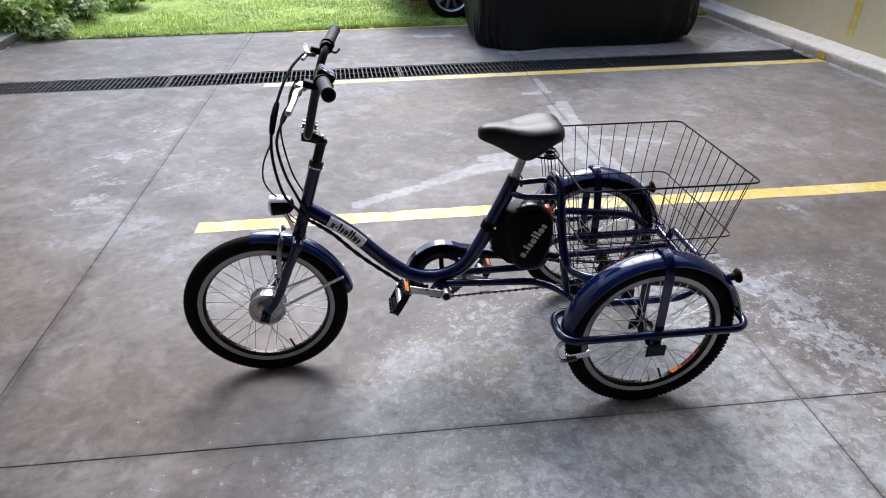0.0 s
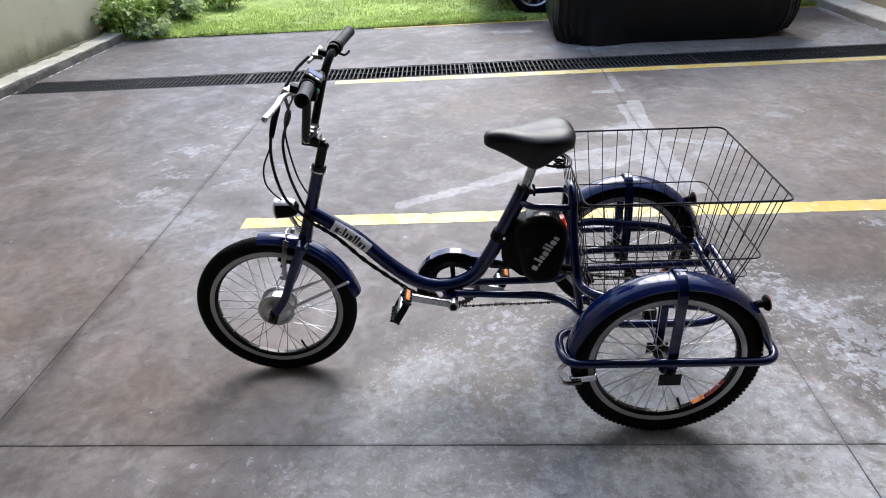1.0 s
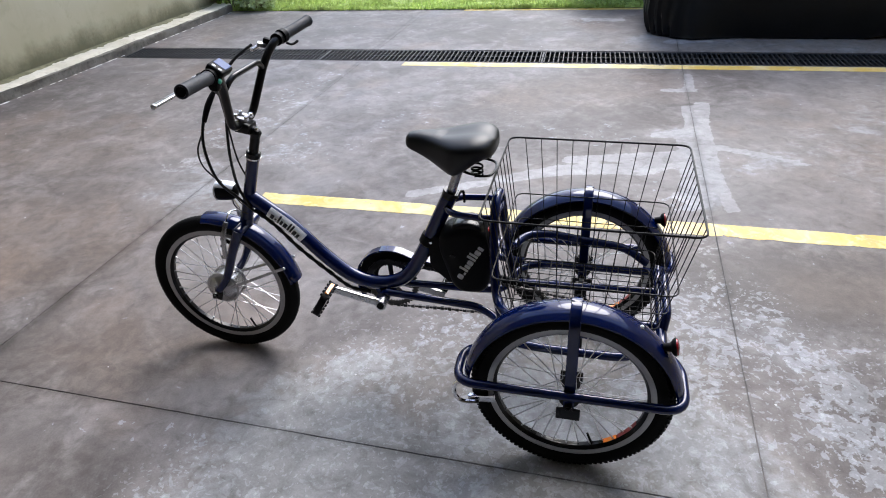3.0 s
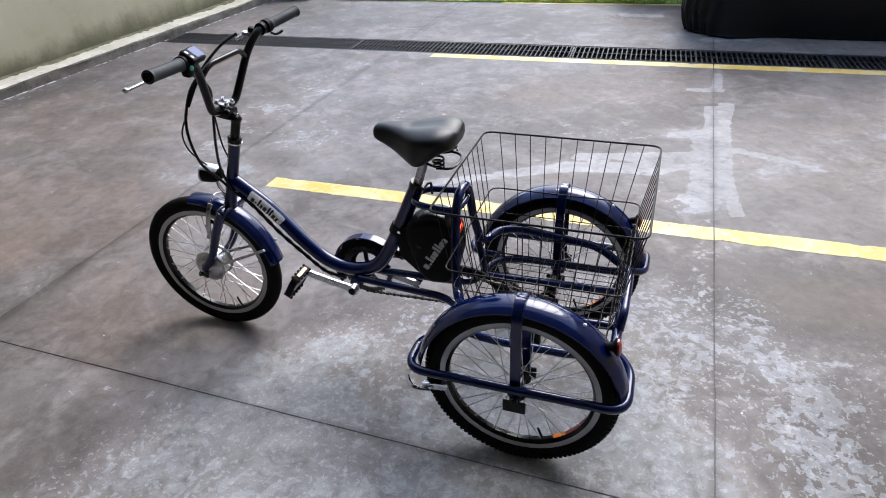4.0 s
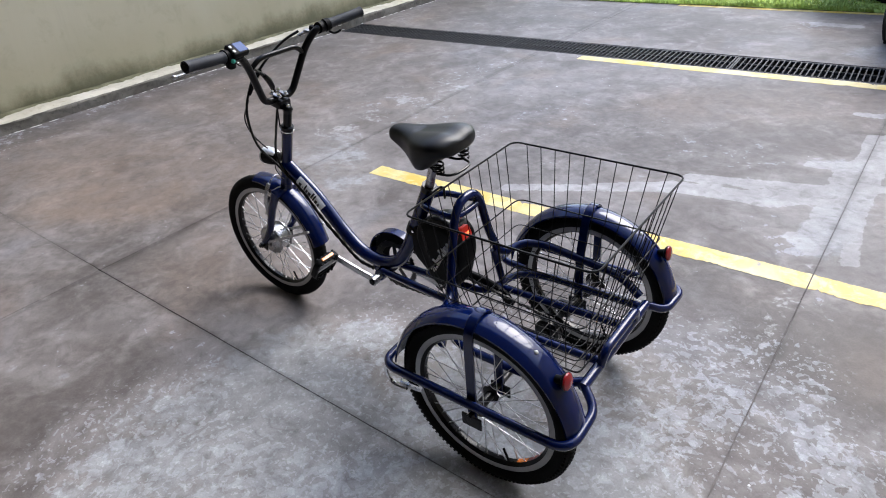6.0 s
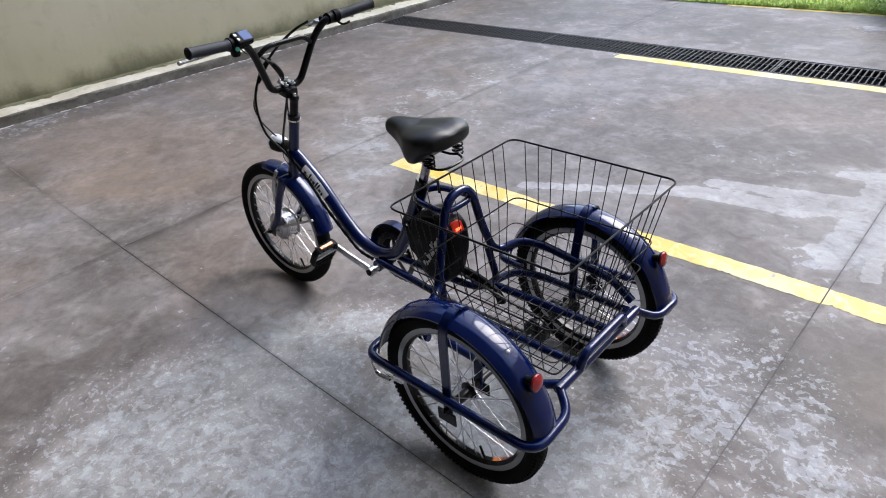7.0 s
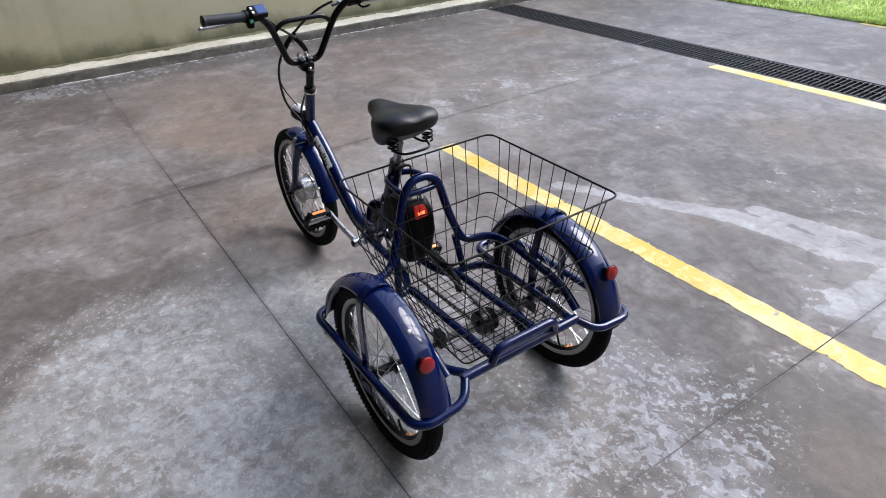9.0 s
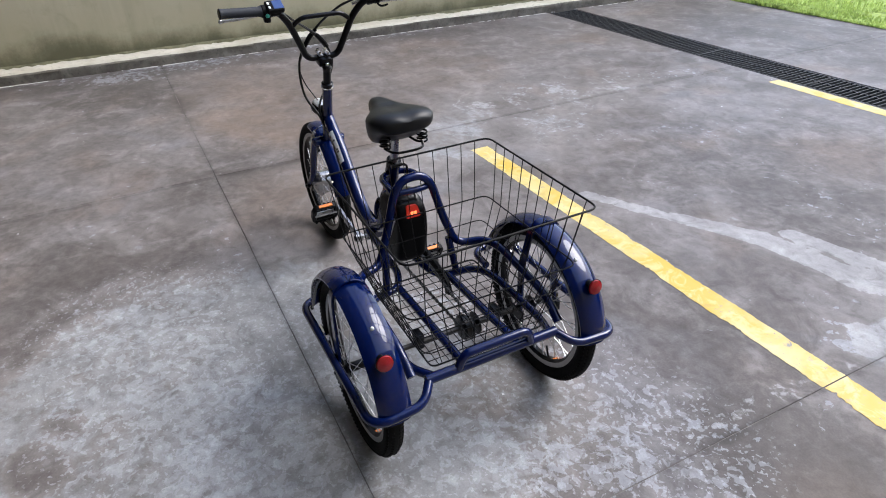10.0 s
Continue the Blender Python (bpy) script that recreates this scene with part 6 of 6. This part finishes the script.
bm = bmesh.new()
wrap(bm, 0.085, 0.220, -35, 62, 0.0237)
sticker = part("sticker", bm, STICKER, frame_part, "silver sticker with dark print")
d = 0.097
for h, w in MARK:
    bm = bmesh.new()
    wrap(bm, d, d + w * 0.0238, -24 if h > 0.3 else -8, -24 + 70 * h if h > 0.3 else 6, 0.0241, 3, 5)
    d += (w + 0.16) * 0.0238
    part("print_stroke", bm, INK, sticker)

# ---- drive: cranks, pedals, chain ring, guard, chain ----
BB = Vector((-0.606, 0, 0.298))
bm = bmesh.new()
rod(bm, BB + Vector((0, -0.075, 0)), BB + Vector((0, 0.075, 0)), 0.0085, 12)
part("crank_axle", bm, STEEL, trike)


def crank(side, angle):
    a = radians(angle)
    d = Vector((math.cos(a), 0, math.sin(a)))
    p0 = BB + Vector((0, side * 0.068, 0))
    p1 = p0 + d * 0.165 + Vector((0, side * 0.016, 0))
    bm = bmesh.new()
    pts = [p0 - d * 0.012, p0 + d * 0.02, p0 + d * 0.08 + Vector((0, side * 0.008, 0)), p1 + d * 0.010]
    sweep(bm, spline(pts, 4), 0, flat=(0.024, 0.013, (0, 1, 0)))
    rod(bm, p0 + Vector((0, -side * 0.012, 0)), p0 + Vector((0, side * 0.012, 0)), 0.017, 18)
    c = part("crank", bm, ALLOY, trike, "brushed alloy crank arm")
    bm = bmesh.new()
    rod(bm, p0 + Vector((0, side * 0.012, 0)), p0 + Vector((0, side * 0.016, 0)), 0.011, 14)
    part("cap", bm, BLACK_PLASTIC, c)
    bm = bmesh.new()
    mid_ = p1 + Vector((0, side * 0.055, 0))
    tilt = pose(*mid_, 0, -60, 0)
    rod(bm, p1, p1 + Vector((0, side * 0.100, 0)), 0.007, 10)
    cage = fillet([(-0.040, -0.046, 0), (0.040, -0.046, 0), (0.040, 0.046, 0), (-0.040, 0.046, 0)], 0.022, 5, True)
    sweep(bm, [tilt @ p for p in cage], 0, closed=True, flat=(0.009, 0.022, tilt.to_3x3() @ Vector((0, 0, 1))))
    for ex in (-1, 1):
        for k in range(5):
            for ez in (-1, 1):
                box(bm, (0.008, 0.009, 0.007), tilt @ Matrix.Translation((ex * 0.041, -0.034 + 0.017 * k, ez * 0.012)), 0.002, 1)
        box(bm, (0.016, 0.070, 0.016), tilt @ Matrix.Translation((ex * 0.030, 0, 0)), 0.004, 1)
    for ey in (-1, 1):
        box(bm, (0.060, 0.014, 0.018), tilt @ Matrix.Translation((0, ey * 0.040, 0)), 0.004, 1)
    pd = part("pedal", bm, BLACK_PLASTIC, c, "black plastic platform pedal")
    bm = bmesh.new()
    rod(bm, p1 + Vector((0, side * 0.004, 0)), mid_ + Vector((0, side * 0.040, 0)), 0.0115, 14)
    part("bearing_tube", bm, ALLOY, pd, "silver bearing tube")
    for ex in (-1, 1):
        bm = bmesh.new()
        box(bm, (0.004, 0.052, 0.012), tilt @ Matrix.Translation((ex * 0.0462, 0, 0)), 0.001, 1)
        part("reflector", bm, ORANGE_LENS, pd, "orange pedal reflector")


crank(-1, 162)
crank(1, -18)
bm = bmesh.new()
n = 44
prof = []
for i in range(n * 4):
    a = 2 * math.pi * i / (n * 4)
    r = 0.0905 if i % 4 in (1, 2) else 0.0855
    prof.append((BB.x + r * math.cos(a), BB.z + r * math.sin(a)))
outer_ = [bm.verts.new((x, 0.047, z)) for x, z in prof]
inner_ = [bm.verts.new((BB.x + (x - BB.x) * 0.80, 0.047, BB.z + (z - BB.z) * 0.80)) for x, z in prof]
outer2 = [bm.verts.new((x, 0.050, z)) for x, z in prof]
inner2 = [bm.verts.new((BB.x + (x - BB.x) * 0.80, 0.050, BB.z + (z - BB.z) * 0.80)) for x, z in prof]
q = len(prof)
for i in range(q):
    j = (i + 1) % q
    bm.faces.new((outer_[i], outer_[j], inner_[j], inner_[i]))
    bm.faces.new((outer2[i], inner2[i], inner2[j], outer2[j]))
    bm.faces.new((outer_[i], outer2[i], outer2[j], outer_[j]))
    bm.faces.new((inner_[i], inner_[j], inner2[j], inner2[i]))
for k in range(5):
    a = radians(72 * k + 20)
    sweep(bm, [BB + Vector((0.018 * math.cos(a), 0.048, 0.018 * math.sin(a))), BB + Vector((0.076 * math.cos(a), 0.0485, 0.076 * math.sin(a)))], 0, flat=(0.016, 0.004, (0, 1, 0)))
part("chain_ring", bm, CHAIN, trike, "dark steel chain ring")
# chain guard: a flanged black hook round the top of the ring with a blue rim, and an arm to the rear
rim_pts = []
for i in range(25):
    a = radians(212 - 152 * i / 24)
    rim_pts.append(BB + Vector((0.124 * math.cos(a), 0.062, 0.124 * math.sin(a))))
rim_pts += [Vector((-0.45, 0.062, 0.388)), Vector((-0.36, 0.062, 0.362))]
part("guard_rim", tube(rim_pts, 0, flat=(0.034, 0.005, (BB - Vector((-0.612, 0, 0.60))))), BLUE, trike, "blue rim of the chain guard")
bm = bmesh.new()
face_o, face_i = [], []
for i in range(25):
    a = radians(212 - 182 * i / 24)
    face_o.append((BB.x + 0.121 * math.cos(a), BB.z + 0.121 * math.sin(a)))
    face_i.append((BB.x + 0.060 * math.cos(a), BB.z + 0.060 * math.sin(a)))
tail_o, tail_i = [(-0.40, 0.372), (-0.30, 0.345)], [(-0.40, 0.335), (-0.30, 0.322)]
o = face_o[:20] + tail_o
i_ = face_i[:20] + tail_i
vo = [[bm.verts.new((x, y, z)) for x, z in o] for y in (0.076, 0.079)]
vi = [[bm.verts.new((x, y, z)) for x, z in i_] for y in (0.076, 0.079)]
for k in range(len(o) - 1):
    bm.faces.new((vo[0][k], vo[0][k + 1], vi[0][k + 1], vi[0][k]))
    bm.faces.new((vo[1][k], vi[1][k], vi[1][k + 1], vo[1][k + 1]))
    bm.faces.new((vo[0][k], vo[1][k], vo[1][k + 1], vo[0][k + 1]))
    bm.faces.new((vi[0][k], vi[0][k + 1], vi[1][k + 1], vi[1][k]))
part("chain_guard", bm, BLACK_PLASTIC, trike, "black plastic chain guard")
part("guard_arm", tube(spline([(-0.36, 0.064, 0.352), (-0.25, 0.064, 0.345), (-0.17, 0.064, 0.318), (-0.15, 0.064, 0.285)], 5), 0, flat=(0.030, 0.016, (0, 1, 0))), BLACK_PLASTIC, trike, "black chain tensioner arm")

link_bm = bmesh.new()
rear_c = Vector((0.0, 0.0485, 0.266))
loop_pts = []
ra, rb = 0.088, 0.038
for i in range(20):
    a = radians(88 + 184 * i / 19)
    loop_pts.append(Vector((BB.x + ra * math.cos(a), 0.0485, BB.z + ra * math.sin(a))))
for i in range(10):
    a = radians(-88 + 170 * i / 9)
    loop_pts.append(Vector((rear_c.x + rb * math.cos(a), 0.0485 + 0.0, rear_c.z + rb * math.sin(a))))
length = [0.0]
P = loop_pts + [loop_pts[0]]
for a, b in zip(P, P[1:]):
    length.append(length[-1] + (b - a).length)
total, pitch = length[-1], 0.0127
for i in range(int(total / pitch)):
    s = i * pitch
    k = max(j for j in range(len(length)) if length[j] <= s)
    f = (s - length[k]) / (length[k + 1] - length[k])
    c = P[k].lerp(P[k + 1], f)
    d = (P[k + 1] - P[k]).normalized()
    ang = math.atan2(d.z, d.x)
    m = Matrix.Translation(c) @ Matrix.Rotation(-ang, 4, 'Y')
    wide = 0.0075 if i % 2 else 0.005
    bmesh.ops.create_cube(link_bm, size=1.0, matrix=m @ Matrix.Diagonal((0.0120 if i % 2 else 0.0100, wide, 0.0105 if i % 2 else 0.0065, 1)))
part("chain", link_bm, CHAIN, trike, "oiled roller chain to the rear axle")

# ---- basket ----
TOP = (-0.252, 0.276, 0.266, 0.742)
MID = (-0.225, 0.240, 0.246, 0.560)
BOT = (-0.192, 0.204, 0.176, 0.358)


def ring_of(level, r=0.03):
    x0, x1, y, z = level
    return fillet([(x0, -y, z), (x1, -y, z), (x1, y, z), (x0, y, z)], r, 4, True)


basket = part("basket", tube(ring_of(TOP), 0.0029, 8, True), WIRE, trike, "black wire basket between the rear wheels")
part("wire_ring", tube(ring_of(MID), 0.0022, 6, True), WIRE, basket)
part("wire_ring", tube(ring_of(BOT, 0.02), 0.0026, 6, True), WIRE, basket)


def lerp3(a, b, f):
    return tuple(p + (q - p) * f for p, q in zip(a, b))


def at_level(level, u, side):
    x0, x1, y, z = level
    return {"l": (x0 + (x1 - x0) * u, -y, z), "r": (x0 + (x1 - x0) * u, y, z), "f": (x0, -y + 2 * y * u, z), "b": (x1, -y + 2 * y * u, z)}[side]


for side in "lrfb":
    for i in range(10):
        u = 0.09 + 0.82 * i / 9
        part("wire", tube([at_level(TOP, u, side), at_level(MID, u, side), at_level(BOT, u, side)], 0.0014, 5), WIRE, basket)
for i in range(11):
    u = 0.06 + 0.88 * i / 10
    part("wire", tube([at_level(BOT, u, "l"), at_level(BOT, u, "r")], 0.0013, 5), WIRE, basket)
    part("wire", tube([tuple(Vector(at_level(BOT, u, "f")) + Vector((0, 0, 0.0032))), tuple(Vector(at_level(BOT, u, "b")) + Vector((0, 0, 0.0027)))], 0.0013, 5), WIRE, basket)
for k, z in enumerate((0.415, 0.485)):
    f = (z - BOT[3]) / (MID[3] - BOT[3])
    part("wire_ring", tube(ring_of(lerp3(BOT, MID, f), 0.025), 0.0015, 6, True), WIRE, basket)

# ---- rear lamps and parking brake ----
for sgn in (-1, 1):
    c = Vector((0.240, sgn * (TRACK + 0.006), 0.463))
    bm = bmesh.new()
    m = Matrix.Translation(c) @ Matrix.Rotation(radians(-90), 4, 'Z') @ Matrix.Rotation(radians(10), 4, 'X')
    lathe(bm, [(0.0, -0.028), (0.010, -0.028), (0.012, -0.010), (0.019, -0.006), (0.0232, 0.0), (0.0232, 0.002), (0.0, 0.001)], 20, m)
    rl = part("rear_lamp", bm, BLACK_PLASTIC, trike, "small round red rear lamp on the mudguard")
    bm = bmesh.new()
    lathe(bm, [(0.0222, 0.0015), (0.0208, 0.006), (0.013, 0.009), (0.0, 0.010)], 20, m)
    part("lens", bm, RED_LENS, rl, "red round lens")
bm = bmesh.new()
sweep(bm, spline([(-0.288, -0.350, 0.292), (-0.308, -0.354, 0.272), (-0.303, -0.354, 0.236), (-0.282, -0.353, 0.220), (-0.240, -0.350, 0.222)], 5), 0.0062, 8)
box(bm, (0.075, 0.012, 0.022), pose(-0.235, -0.338, 0.226, 0, -8, 0), 0.003)
rod(bm, (-0.215, -0.345, 0.226), (-0.215, -0.31, 0.226), 0.007, 10)
part("parking_brake", bm, CHROME, trike, "chromed parking brake catch beside the tyre")
